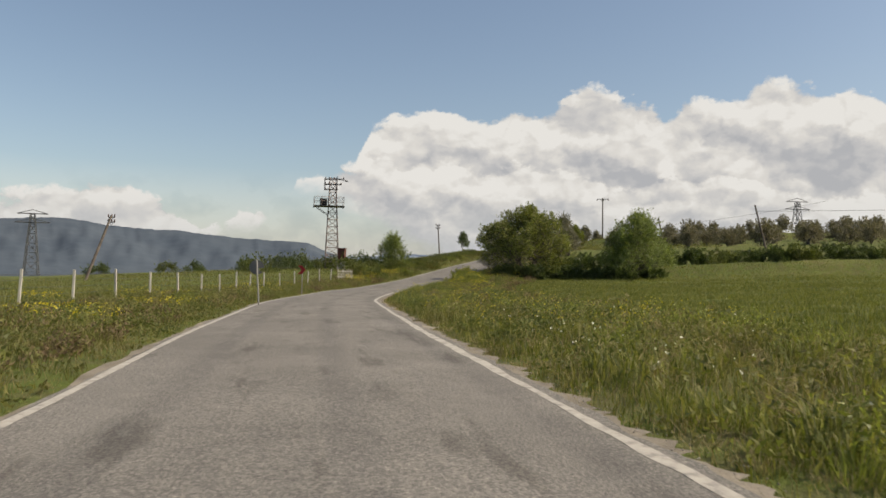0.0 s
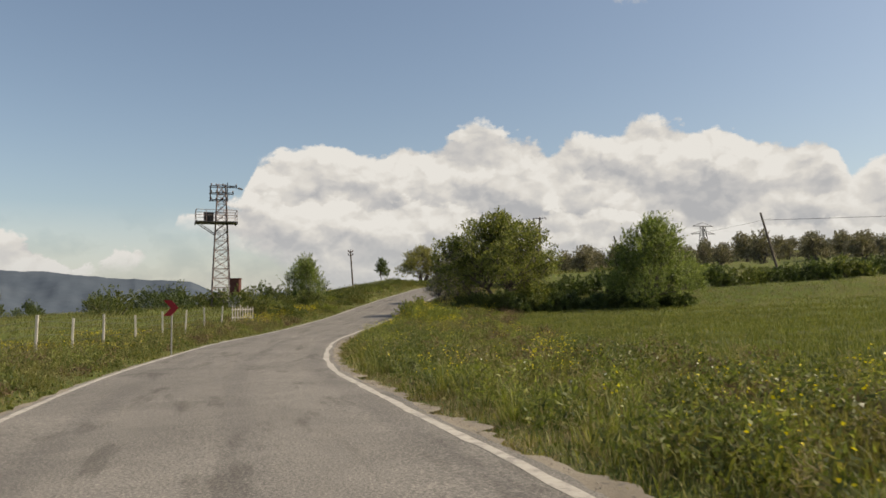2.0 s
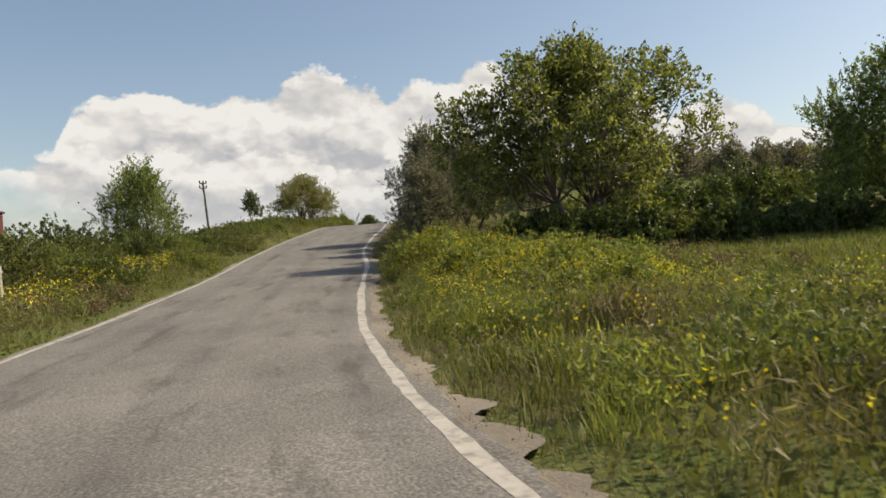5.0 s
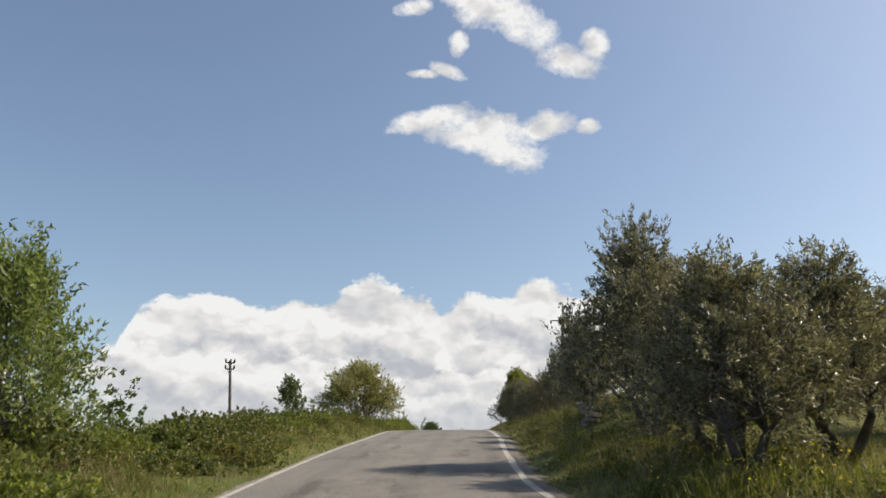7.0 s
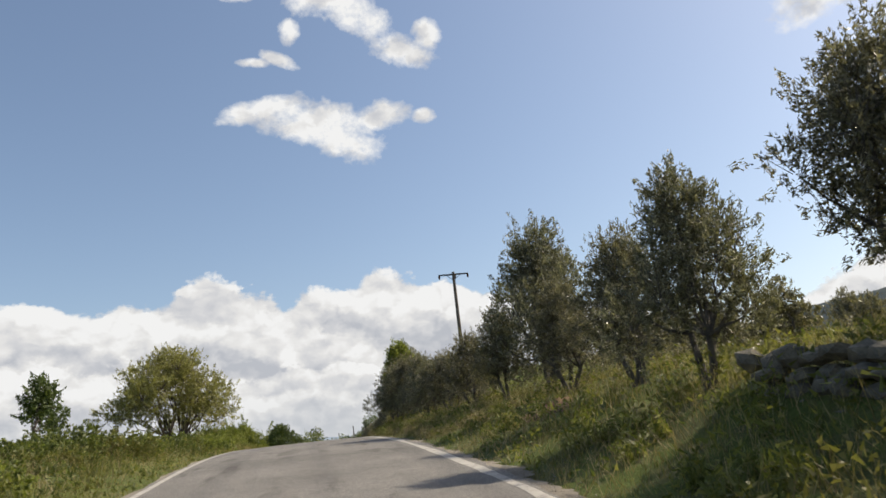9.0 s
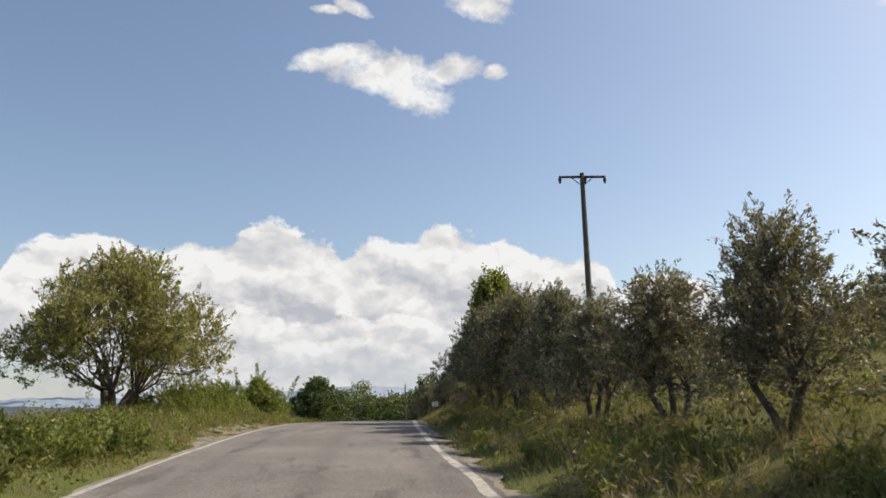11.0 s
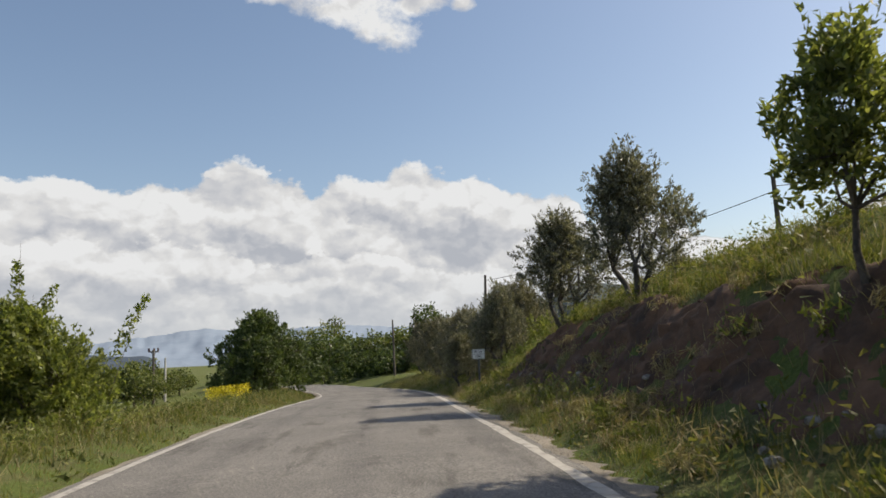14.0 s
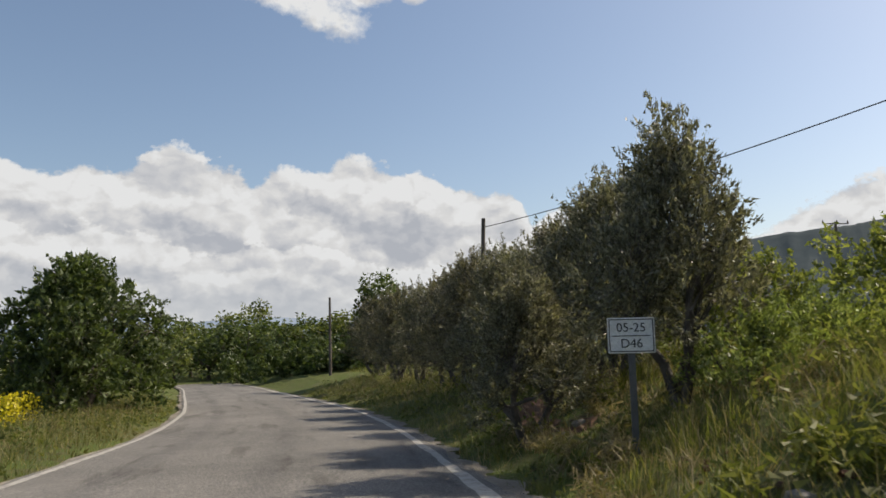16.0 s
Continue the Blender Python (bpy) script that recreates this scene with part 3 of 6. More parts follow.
def leafy_tree(name, label, category, at, h, r, fork, stem, leaf, mat, seed, lobes=13, stems=2, low=0.8, lobe=(0.2, 0.4), sprays=900, per=30, length=0.45, rise=0.6, dome=2.2, thick=0.06, lean=(0, 0), leaders=0, leader=(1.0, 1.5), bark=None, group="", fan=0.12, simple=True):
    """A tree grown from its stems: limbs that bear leafy masses of many sizes, each one made of outward shoots, with gaps between."""
    rng = np.random.default_rng(seed)
    z = float(ground(at[0], at[1])) if len(at) == 2 else at[2]
    root = thing(name, (at[0], at[1], z), label, category, group)
    hh, rr = h - 0.55 * length, r - 0.4 * length
    bars, tops = [], []
    turn = rng.uniform(0, 6.283)
    for k in range(stems):
        a = turn + k * 6.283 / stems + rng.uniform(-0.4, 0.4)
        out = np.array([math.cos(a), math.sin(a), 0])
        foot = out * (0.0 if stems == 1 else stem * 0.8)
        top = foot + out * (0 if stems == 1 else fork * fan * 3) + np.array([rng.normal() * fan + lean[0], rng.normal() * fan + lean[1], 1]) * fork * rng.uniform(0.85, 1.15)
        mid = (foot + top) / 2 + rng.normal(size=3) * fork * 0.06
        bars += [(foot - (0, 0, 0.4), foot + (mid - foot) * 0.3, stem * 1.5, stem * 1.05), (foot + (mid - foot) * 0.3, mid, stem * 1.05, stem * 0.9), (mid, top, stem * 0.9, stem * 0.75)]
        tops.append((top, a))
    size = rr * rng.uniform(lobe[0], lobe[1], lobes)
    share = np.maximum((sprays * size ** 1.8 / (size ** 1.8).sum()).astype(int), 8)
    pts, ways = [], []
    limb = stem * min(0.5, 0.5 * (16 / lobes) ** 0.7)
    for k in range(lobes):
        m, high = size[k], min(max((k + rng.uniform(-0.8, 0.8)) / (lobes - 1), 0), 1)
        a = turn + k * 2.4 + rng.uniform(-0.5, 0.5)
        reach = max(rr * (1.0 - 0.85 * high ** dome) * rng.uniform(0.75, 1.05) - m, 0.05)
        reach *= 0.5 if k % 3 == 2 else 1.0
        cz = low + m * 0.8 + (hh - low - 1.85 * m) * high
        c = np.array([math.cos(a) * reach + lean[0] * cz, math.sin(a) * reach + lean[1] * cz, cz])
        top, _ = min(tops, key=lambda q: abs((q[1] - a + 3.14) % 6.283 - 3.14) + rng.uniform(0, 0.6))
        start = top if cz > fork * 0.8 else top * (1, 1, 0.75)
        one, two = start + (c - start) * 0.35 + rng.normal(size=3) * 0.05 * rr, start + (c - start) * 0.7 + rng.normal(size=3) * 0.05 * rr
        bars += [(start, one, limb, limb * 0.76), (one, two, limb * 0.76, limb * 0.5), (two, c, limb * 0.5, limb * 0.2)]
        n = share[k]
        d = rng.normal(size=(n, 3))
        d[:, 2] += 0.2
        d = unit(d)
        q = c + d * (1, 1, 1.1) * m * rng.uniform(0.05, 1.0, (n, 1)) ** 0.45
        w = unit(d * 0.75 + np.array([lean[0] * 3, lean[1] * 3, rise]) + rng.normal(size=(n, 3)) * 0.3)
        ln = length * rng.uniform(0.45, 1.35, n)
        for i in range(0, n, 4):
            bars.append((c + (q[i] - c) * 0.2, q[i] + w[i] * ln[i] * 0.8, stem * 0.09, stem * 0.03))
        p, v = sprays_on(rng, q, w, ln, per, thick)
        pts.append(p)
        ways.append(v)
    for k in range(leaders):
        a, f = turn + k * 2.4, rng.uniform(0.0, 0.75) if k else 0.0
        foot = np.array([math.cos(a) * rr * f, math.sin(a) * rr * f, hh * (0.72 - 0.25 * f)])
        w = unit(np.array([[math.cos(a) * f * 0.6 + lean[0] * 2, math.sin(a) * f * 0.6, 1.0]]))
        ln = np.array([rng.uniform(*leader) * (1.0 if k else 1.15)])
        bars.append((foot * (1, 1, 0.6), foot + w[0] * ln[0], stem * 0.2, stem * 0.05))
        p, v = sprays_on(rng, foot[None], w, ln, per * 13, thick * 1.5)
        pts.append(p)
        ways.append(unit(v + rng.normal(size=v.shape) * 0.9))
    pts, ways = np.concatenate(pts), np.concatenate(ways)
    k = pts[:, 2] > low * 0.4
    part("trunk", tube_mesh("trunk", bars, bark or M_BARK), None, root)
    part("crown", leaf_mesh("crown", pts[k], leaf[0], leaf[1], mat, rng, 0.1, simple=simple, way=ways[k]), None, root)
    return root


def shrub(name, label, category, at, h, r, leaf, leaves, mat, seed, group="", squash=1.0, turn=0.0, stemmy=7, sink=0.0):
    """Stems from the ground and a dense crown that reaches down to it."""
    rng = np.random.default_rng(seed)
    z = float(ground(at[0], at[1])) - sink
    root = thing(name, (at[0], at[1], z), label, category, group, turn)
    bars, cl = [], []
    for i in range(stemmy):
        a, f = rng.uniform(0, 6.28), rng.uniform(0.15, 0.9)
        end = np.array([math.cos(a) * r * f, math.sin(a) * r * f * squash, h * rng.uniform(0.5, 0.95) * (1 - 0.35 * f * f)])
        bars.append((np.array([end[0] * 0.3, end[1] * 0.3, -0.2]), end, 0.03, 0.008))
        cl += [end, end * (0.8, 0.8, 0.65)]
    for i in range(stemmy * 4):
        a, f = rng.uniform(0, 6.28), math.sqrt(rng.uniform(0, 1))
        cl.append((math.cos(a) * r * f, math.sin(a) * r * f * squash, h * (1 - 0.75 * f * f) * rng.uniform(0.25, 0.95)))
    cl = np.array(cl)
    per = 16
    n = max(leaves // per, 20)
    pick = rng.integers(0, len(cl), n)
    q = cl[pick] + np.clip(rng.normal(size=(n, 3)), -1.5, 1.5) * (0.16 * r * rng.uniform(0.5, 1.3, len(cl)))[pick][:, None]
    w = unit(unit(q - (0, 0, h * 0.25)) * 0.8 + (0, 0, 0.5) + rng.normal(size=(n, 3)) * 0.4)
    p, v = sprays_on(rng, q, w, 0.085 * (h + r) * rng.uniform(0.4, 1.2, n), per, leaf[0] * 0.6)
    k = p[:, 2] > -0.1
    part("stems", tube_mesh("stems", bars, M_BARK, 5), None, root)
    part("foliage", leaf_mesh("foliage", p[k], leaf[0], leaf[1] * 1.2, mat, rng, 0.5, way=v[k] * 0.7, simple=True), None, root)
    return root


# ---- far distance: clouds and mountains ----
# heights in degrees over degrees round the horizon
BANK_TOP = [(-180, 4), (-60, 4.5), (-42, 5.5), (-33, 5.0), (-27, 5.8), (-23, 5.9), (-19.5, 4.5), (-17.5, 3.2), (-15, 4.6), (-12.0, 3.4), (-8, 5.0), (-6.9, 8.0), (-6.3, 10.2), (-3.6, 12.2), (-0.8, 12.6), (3.6, 12.1), (4.7, 12.9), (8.5, 13.3), (11, 14.1), (13.2, 13.5), (15.5, 13.4), (17.2, 12.1), (19, 13.1), (22, 12.7), (23.8, 14.0), (26.1, 13.7), (29.5, 13.1), (32.2, 12.0), (34.5, 11.6), (36.7, 11.1), (37.6, 8.4), (39.3, 9.6), (40.7, 10.0), (43.6, 9.3), (50, 7.2), (55, 8.3), (58.7, 9.9), (64, 10.5), (70, 9.5), (80, 8), (100, 6), (180, 4)]
FRONT_TOP = [(-180, 2), (-30, 3.0), (-15, 3.0), (-12.2, 3.6), (-11.4, 6.6), (-10.8, 7.8), (-6.1, 8.5), (-4.6, 9.3), (-2.6, 8.2), (-1.3, 7.7), (0.6, 9.1), (3.5, 8.3), (4.9, 8.8), (7.3, 9.0), (9.9, 8.3), (13.2, 7.3), (17.2, 7.3), (21.4, 7.4), (24.4, 6.3), (30, 6.4), (36, 5.8), (46, 5.0), (60, 6.0), (180, 2)]


def cloud_material():
    mat, n, l, p = nodes("cumulus_sky")
    n.remove(p)
    uv = n.new("ShaderNodeUVMap")
    sep = n.new("ShaderNodeSeparateXYZ")
    l.new(uv.outputs[0], sep.inputs[0])

    def op(kind, a, b=None, c=None, clamp=False):
        m = n.new("ShaderNodeMath")
        m.operation, m.use_clamp = kind, clamp
        for i, v in enumerate((a, b, c)):
            if v is None:
                continue
            if isinstance(v, (int, float)):
                m.inputs[i].default_value = v
            else:
                l.new(v, m.inputs[i])
        return m.outputs[0]

    def fbm(scale, detail, rough, off=0.0, stretch=1.3):
        cb = n.new("ShaderNodeCombineXYZ")
        l.new(sep.outputs[0], cb.inputs[0])
        l.new(op("MULTIPLY", sep.outputs[1], stretch), cb.inputs[1])
        cb.inputs[2].default_value = off
        t = n.new("ShaderNodeTexNoise")
        t.inputs["Scale"].default_value, t.inputs["Detail"].default_value, t.inputs["Roughness"].default_value = scale, detail, rough
        l.new(cb.outputs[0], t.inputs["Vector"])
        return t.outputs[0]

    az, el = sep.outputs[0], sep.outputs[1]
    big, mid, fine = fbm(0.16, 3, 0.5, 1.0), fbm(0.55, 6, 0.62, 4.0), fbm(2.2, 5, 0.65, 9.0)
    warp_x, warp_y = fbm(0.45, 5, 0.6, 33.0), fbm(0.45, 5, 0.6, 47.0)

    def billow(dx, dy):
        """Heaped round lobes of three sizes."""
        total = None
        for scale, weight, off in ((0.2, 1.0, 2.0), (0.48, 0.5, 5.0), (1.15, 0.24, 8.0)):
            cb = n.new("ShaderNodeCombineXYZ")
            l.new(op("ADD", op("ADD", az, dx), op("MULTIPLY", warp_x, 3.2)), cb.inputs[0])
            l.new(op("ADD", op("MULTIPLY", op("ADD", el, dy), 1.5), op("MULTIPLY", warp_y, 3.2)), cb.inputs[1])
            cb.inputs[2].default_value = off
            t = n.new("ShaderNodeTexVoronoi")
            t.feature = "SMOOTH_F1"
            t.inputs["Scale"].default_value, t.inputs["Smoothness"].default_value = scale, 0.25
            l.new(cb.outputs[0], t.inputs["Vector"])
            d = op("MULTIPLY", op("SUBTRACT", 0.75, t.outputs["Distance"]), weight)
            total = d if total is None else op("ADD", total, d)
        return total

    heap = billow(0.0, 0.0)
    lit = op("SUBTRACT", heap, billow(0.5, 0.95))
    # outline of the bank: degrees of height over degrees round the horizon
    outline = BANK_TOP
    fc = n.new("ShaderNodeFloatCurve")
    crv = fc.mapping.curves[0]
    for k, (a, e) in enumerate(outline):
        x, y = (a + 180) / 360, e / 20
        if k == 0:
            crv.points[0].location = (x, y)
        elif k == len(outline) - 1:
            crv.points[-1].location = (x, y)
        else:
            crv.points.new(x, y)
    fc.mapping.update()
    l.new(op("DIVIDE", op("ADD", az, 180.0), 360.0), fc.inputs[1])
    top = op("MULTIPLY", fc.outputs[0], 20.0)
    rag = op("ADD", op("MULTIPLY", op("SUBTRACT", heap, 0.62), 1.7), op("ADD", op("MULTIPLY", op("SUBTRACT", mid, 0.5), 1.1), op("MULTIPLY", op("SUBTRACT", fine, 0.5), 0.8)))
    depth = op("ADD", op("SUBTRACT", top, el), op("ADD", rag, 0.5))

    def ellipse(a, e, ra, re, tilt):
        da, de = op("SUBTRACT", az, float(a)), op("SUBTRACT", el, float(e))
        u = op("DIVIDE", op("ADD", op("MULTIPLY", da, math.cos(tilt)), op("MULTIPLY", de, math.sin(tilt))), float(ra))
        v = op("DIVIDE", op("SUBTRACT", op("MULTIPLY", de, math.cos(tilt)), op("MULTIPLY", da, math.sin(tilt))), float(re))
        return op("SUBTRACT", 1.0, op("ADD", op("MULTIPLY", u, u), op("MULTIPLY", v, v)))

    fb = n.new("ShaderNodeFloatCurve")
    low = [(-180, 0.0), (-60, 2.0), (-19, 2.6), (-16.5, 3.6), (-13.5, 4.0), (-12, 7.6), (-8.5, 6.6), (-4, 4.6), (3, 1.0), (10, 0.0), (180, 0.0)]
    for k, (a, e) in enumerate(low):
        x, y = (a + 180) / 360, e / 20
        if k in (0, len(low) - 1):
            fb.mapping.curves[0].points[0 if k == 0 else -1].location = (x, y)
        else:
            fb.mapping.curves[0].points.new(x, y)
    fb.mapping.update()
    l.new(op("DIVIDE", op("ADD", az, 180.0), 360.0), fb.inputs[1])
    base = op("ADD", op("SUBTRACT", el, op("MULTIPLY", fb.outputs[0], 20.0)), op("MULTIPLY", op("SUBTRACT", mid, 0.5), 2.6))
    floor_a = op("ADD", op("MULTIPLY", base, 0.45), 0.9, clamp=True)
    bank_a = op("MULTIPLY", op("SMOOTH_MIN", op("MULTIPLY", depth, 2.4), 1.0, 0.4, clamp=True), floor_a)
    # a lower bank in front of it, with tops of its own
    ff = n.new("ShaderNodeFloatCurve")
    front = FRONT_TOP
    for k, (a, e) in enumerate(front):
        x, y = (a + 180) / 360, e / 20
        if k in (0, len(front) - 1):
            ff.mapping.curves[0].points[0 if k == 0 else -1].location = (x, y)
        else:
            ff.mapping.curves[0].points.new(x, y)
    ff.mapping.update()
    l.new(op("DIVIDE", op("ADD", az, 180.0), 360.0), ff.inputs[1])
    near = op("ADD", op("SUBTRACT", op("MULTIPLY", ff.outputs[0], 20.0), el), op("ADD", op("MULTIPLY", rag, 0.9), 0.1))
    near_a = op("SMOOTH_MIN", op("MULTIPLY", near, 2.6), 1.0, 0.4, clamp=True)
    # high loose clouds
    blobs = [(16.0, 26.6, 3.4, 0.9, 0.2), (20.0, 25.6, 5.2, 1.7, -0.12), (22.4, 24.0, 3.2, 1.35, -0.3), (25.6, 25.8, 2.4, 1.1, 0.1), (29.3, 25.5, 1.0, 0.6, 0.0), (14.6, 34.6, 1.8, 0.6, 0.1), (20.5, 35.6, 4.2, 2.3, -0.25), (24.5, 33.0, 3.0, 1.5, -0.5), (27.8, 30.4, 3.0, 1.2, -0.35), (30.2, 31.3, 1.2, 1.2, 0.6), (17.6, 30.1, 1.7, 0.5, -0.3), (15.5, 29.9, 1.4, 0.35, 0.0), (18.5, 32.0, 0.9, 0.9, 0.0), (62, 28, 5, 2, 0.2), (-70, 24, 6, 2, 0.1), (110, 22, 8, 2, 0.0), (150, 30, 6, 2.4, 0.0), (-130, 26, 7, 2.2, 0.1)]
    best = None
    for a, e, ra, re, tilt in blobs:
        d = ellipse(a, e, ra, re, tilt)
        best = d if best is None else op("SMOOTH_MAX", best, d, 0.25)
    high = op("ADD", op("MULTIPLY", best, 0.8), op("ADD", op("MULTIPLY", op("SUBTRACT", mid, 0.5), 2.0), op("MULTIPLY", op("SUBTRACT", fine, 0.5), 0.5)))
    high_a = op("MULTIPLY", op("ADD", high, 0.16), 1.25, clamp=True)
    low_haze = op("MULTIPLY", op("SUBTRACT", 1.0, op("DIVIDE", el, 8.0), clamp=True), 0.75)
    alpha = op("MAXIMUM", op("MAXIMUM", op("MAXIMUM", op("MULTIPLY", near_a, floor_a), bank_a), high_a), low_haze)
    # lit upper sides, grey undersides: sun and shade painted into the glowing colour
    shade, soft = fbm(0.2, 3, 0.45, 21.0, 1.5), fbm(0.7, 4, 0.5, 27.0, 1.3)
    grain = op("ADD", op("MULTIPLY", op("SUBTRACT", shade, 0.5), -0.6), op("ADD", op("MULTIPLY", op("SUBTRACT", soft, 0.5), -0.6), op("MULTIPLY", lit, 1.0)))
    deep_back = op("MULTIPLY", op("MULTIPLY", op("SUBTRACT", depth, 0.5), 0.2, clamp=True), -0.46)
    deep_near = op("MULTIPLY", op("MULTIPLY", op("SUBTRACT", near, 0.6), 0.24, clamp=True), -0.5)
    depth_shade = op("ADD", deep_back, op("MULTIPLY", op("SUBTRACT", deep_near, deep_back), near_a))
    bright = op("ADD", grain, depth_shade)
    tone = ramp(n, [(0.0, (0.53, 0.57, 0.65)), (0.32, (0.68, 0.71, 0.77)), (0.6, (0.84, 0.86, 0.89)), (0.8, (0.95, 0.98, 1.02))])
    l.new(op("ADD", bright, 0.74, clamp=True), tone.inputs[0])
    col = tone.outputs[0]
    # horizon haze, mixed into the cloud colour low down
    far = op("MULTIPLY", op("SUBTRACT", 1.0, op("DIVIDE", el, 6.5), clamp=True), 0.8)
    col = mixed(n, l, far, col, (0.70, 0.75, 0.81))
    em, tp, mx = n.new("ShaderNodeEmission"), n.new("ShaderNodeBsdfTransparent"), n.new("ShaderNodeMixShader")
    l.new(col, em.inputs[0])
    em.inputs[1].default_value = CLOUD
    l.new(alpha, mx.inputs[0])
    l.new(tp.outputs[0], mx.inputs[1])
    l.new(em.outputs[0], mx.inputs[2])
    l.new(mx.outputs[0], n["Material Output"].inputs[0])
    return mat


CLOUD = 0.66


def dome():
    a, e = np.radians(np.linspace(-180, 180, 181)), np.radians(np.linspace(-2, 60, 40))
    aa, ee = np.meshgrid(a, e, indexing="ij")
    r = 4300
    v = np.stack([np.sin(aa) * np.cos(ee) * r + 10, np.cos(aa) * np.cos(ee) * r + 80, np.sin(ee) * r], -1).reshape(-1, 3)
    f = grid_faces(len(a), len(e))
    me = mesh_from("sky_backdrop", v, f, cloud_material(), True)
    uv = np.degrees(np.stack([aa, ee], -1)).reshape(-1, 2)
    me.uv_layers.new(name="UVMap").data.foreach_set("uv", uv[f.ravel()].astype(np.float32).ravel())
    return tagged(new("sky_backdrop", me), "blue sky with a bank of white cumulus clouds", "sky", kind="structure")


dome()


def mountain_material(name, low, high):
    mat, n, l, p = nodes(name)
    t, g = noise_tex(n, l, 0.004, 8, 0.65), noise_tex(n, l, 0.03, 6, 0.6)
    r = ramp(n, [(0.35, low), (0.68, high)])
    l.new(t.outputs[0], r.inputs[0])
    k = ramp(n, [(0.35, (0.94, 0.945, 0.95)), (0.7, (1.04, 1.04, 1.03))])
    l.new(g.outputs[0], k.inputs[0])
    l.new(mixed(n, l, 0.8, r.outputs[0], k.outputs[0], "MULTIPLY"), p.inputs["Base Color"])
    p.inputs["Roughness"].default_value = 1.0
    p.inputs["Specular IOR Level"].default_value = 0.0
    bump(n, l, g.outputs[0], p, 0.35, 10)
    return mat


def ridge(label, crest, far, mat, seed, foot=0.62):
    """A mountain range: its crest as degrees round and degrees high, seen from the road."""
    a0, a1 = crest[0][0], crest[-1][0]
    a = np.linspace(a0, a1, int((a1 - a0) * 6) + 2)
    h = np.interp(a, [c[0] for c in crest], [c[1] for c in crest])
    rng = np.random.default_rng(seed)
    jag = np.convolve(rng.normal(size=len(a) + 6), np.ones(7) / 7, "valid") * 0.16 + np.convolve(rng.normal(size=len(a) + 2), np.ones(3) / 3, "valid") * 0.05
    depths = np.linspace(foot, 1.15, 26)
    v = []
    for d in depths:
        u = min((d - foot) / (1 - foot), 1.0)
        k = u ** 1.1 if d <= 1 else 1 - (d - 1) * 2.5
        fold = sum(np.sin(a * q + ph + d * w) / q for q, ph, w in ((0.8, 1.0 + seed, 9.0), (1.7, 2.0, -14.0), (3.1, 0.5, 21.0), (5.3, 4.0, -30.0)))
        e = h * k + jag * 0.5 * k + fold * 0.14 * math.sin(math.pi * u) * np.clip(h / 4, 0.1, 1)
        r = far * d
        v.append(np.stack([np.sin(np.radians(a)) * r + 10, np.cos(np.radians(a)) * r + 80, np.tan(np.radians(e)) * far - (14 if u <= 0 else 2)], -1))
    v = np.stack(v, 0)
    ob = new("mountain", mesh_from("mountain", v.reshape(-1, 3), grid_faces(len(depths), len(a)), mat, True))
    return tagged(ob, label, "mountain", kind="structure")


# aerial haze is painted into these base colours, palest on the farthest range
M_MOUNT = mountain_material("wooded_mountain_far_haze_tint", (0.062, 0.08, 0.105), (0.085, 0.105, 0.13))
M_MOUNT_NEAR = mountain_material("wooded_mountain_haze_tint", (0.06, 0.075, 0.082), (0.085, 0.1, 0.1))
M_MOUNT_HAZE = mountain_material("mountain_painted_haze", (0.2, 0.25, 0.32), (0.24, 0.29, 0.36))
ridge("wooded mountain range beyond the valley, tinted blue-grey with painted haze", [(-75, 2.5), (-60, 3.6), (-45, 4.2), (-36, 3.5), (-30.5, 3.7), (-27.9, 3.9), (-24.7, 3.4), (-19.9, 3.2), (-15.2, 2.7), (-12, 2.6), (-10.5, 2.5), (-9.4, 2.0), (-8, 1.5), (-5, 1.2), (0, 1.0), (6, 0.5)], 2600, M_MOUNT, 1)
ridge("wooded mountain behind the olive groves, tinted blue-grey with painted haze", [(29, 0.5), (33, 3.0), (36, 4.7), (40, 4.4), (46, 5.2), (52, 7.0), (54.5, 7.3), (58.5, 7.5), (62.5, 8.0), (70, 8.4), (85, 6), (100, 3.5)], 1700, M_MOUNT_NEAR, 2)
ridge("mountains on the horizon, paled by painted haze", [(-25, 0.6), (-2.2, 1.7), (2.5, 1.6), (4.6, 1.8), (9.1, 2.4), (13, 2.0), (18, 2.3), (23, 2.0), (28, 1.5), (40, 1.0)], 3900, M_MOUNT_HAZE, 3)


# ---- trees ----
KINDS = {}


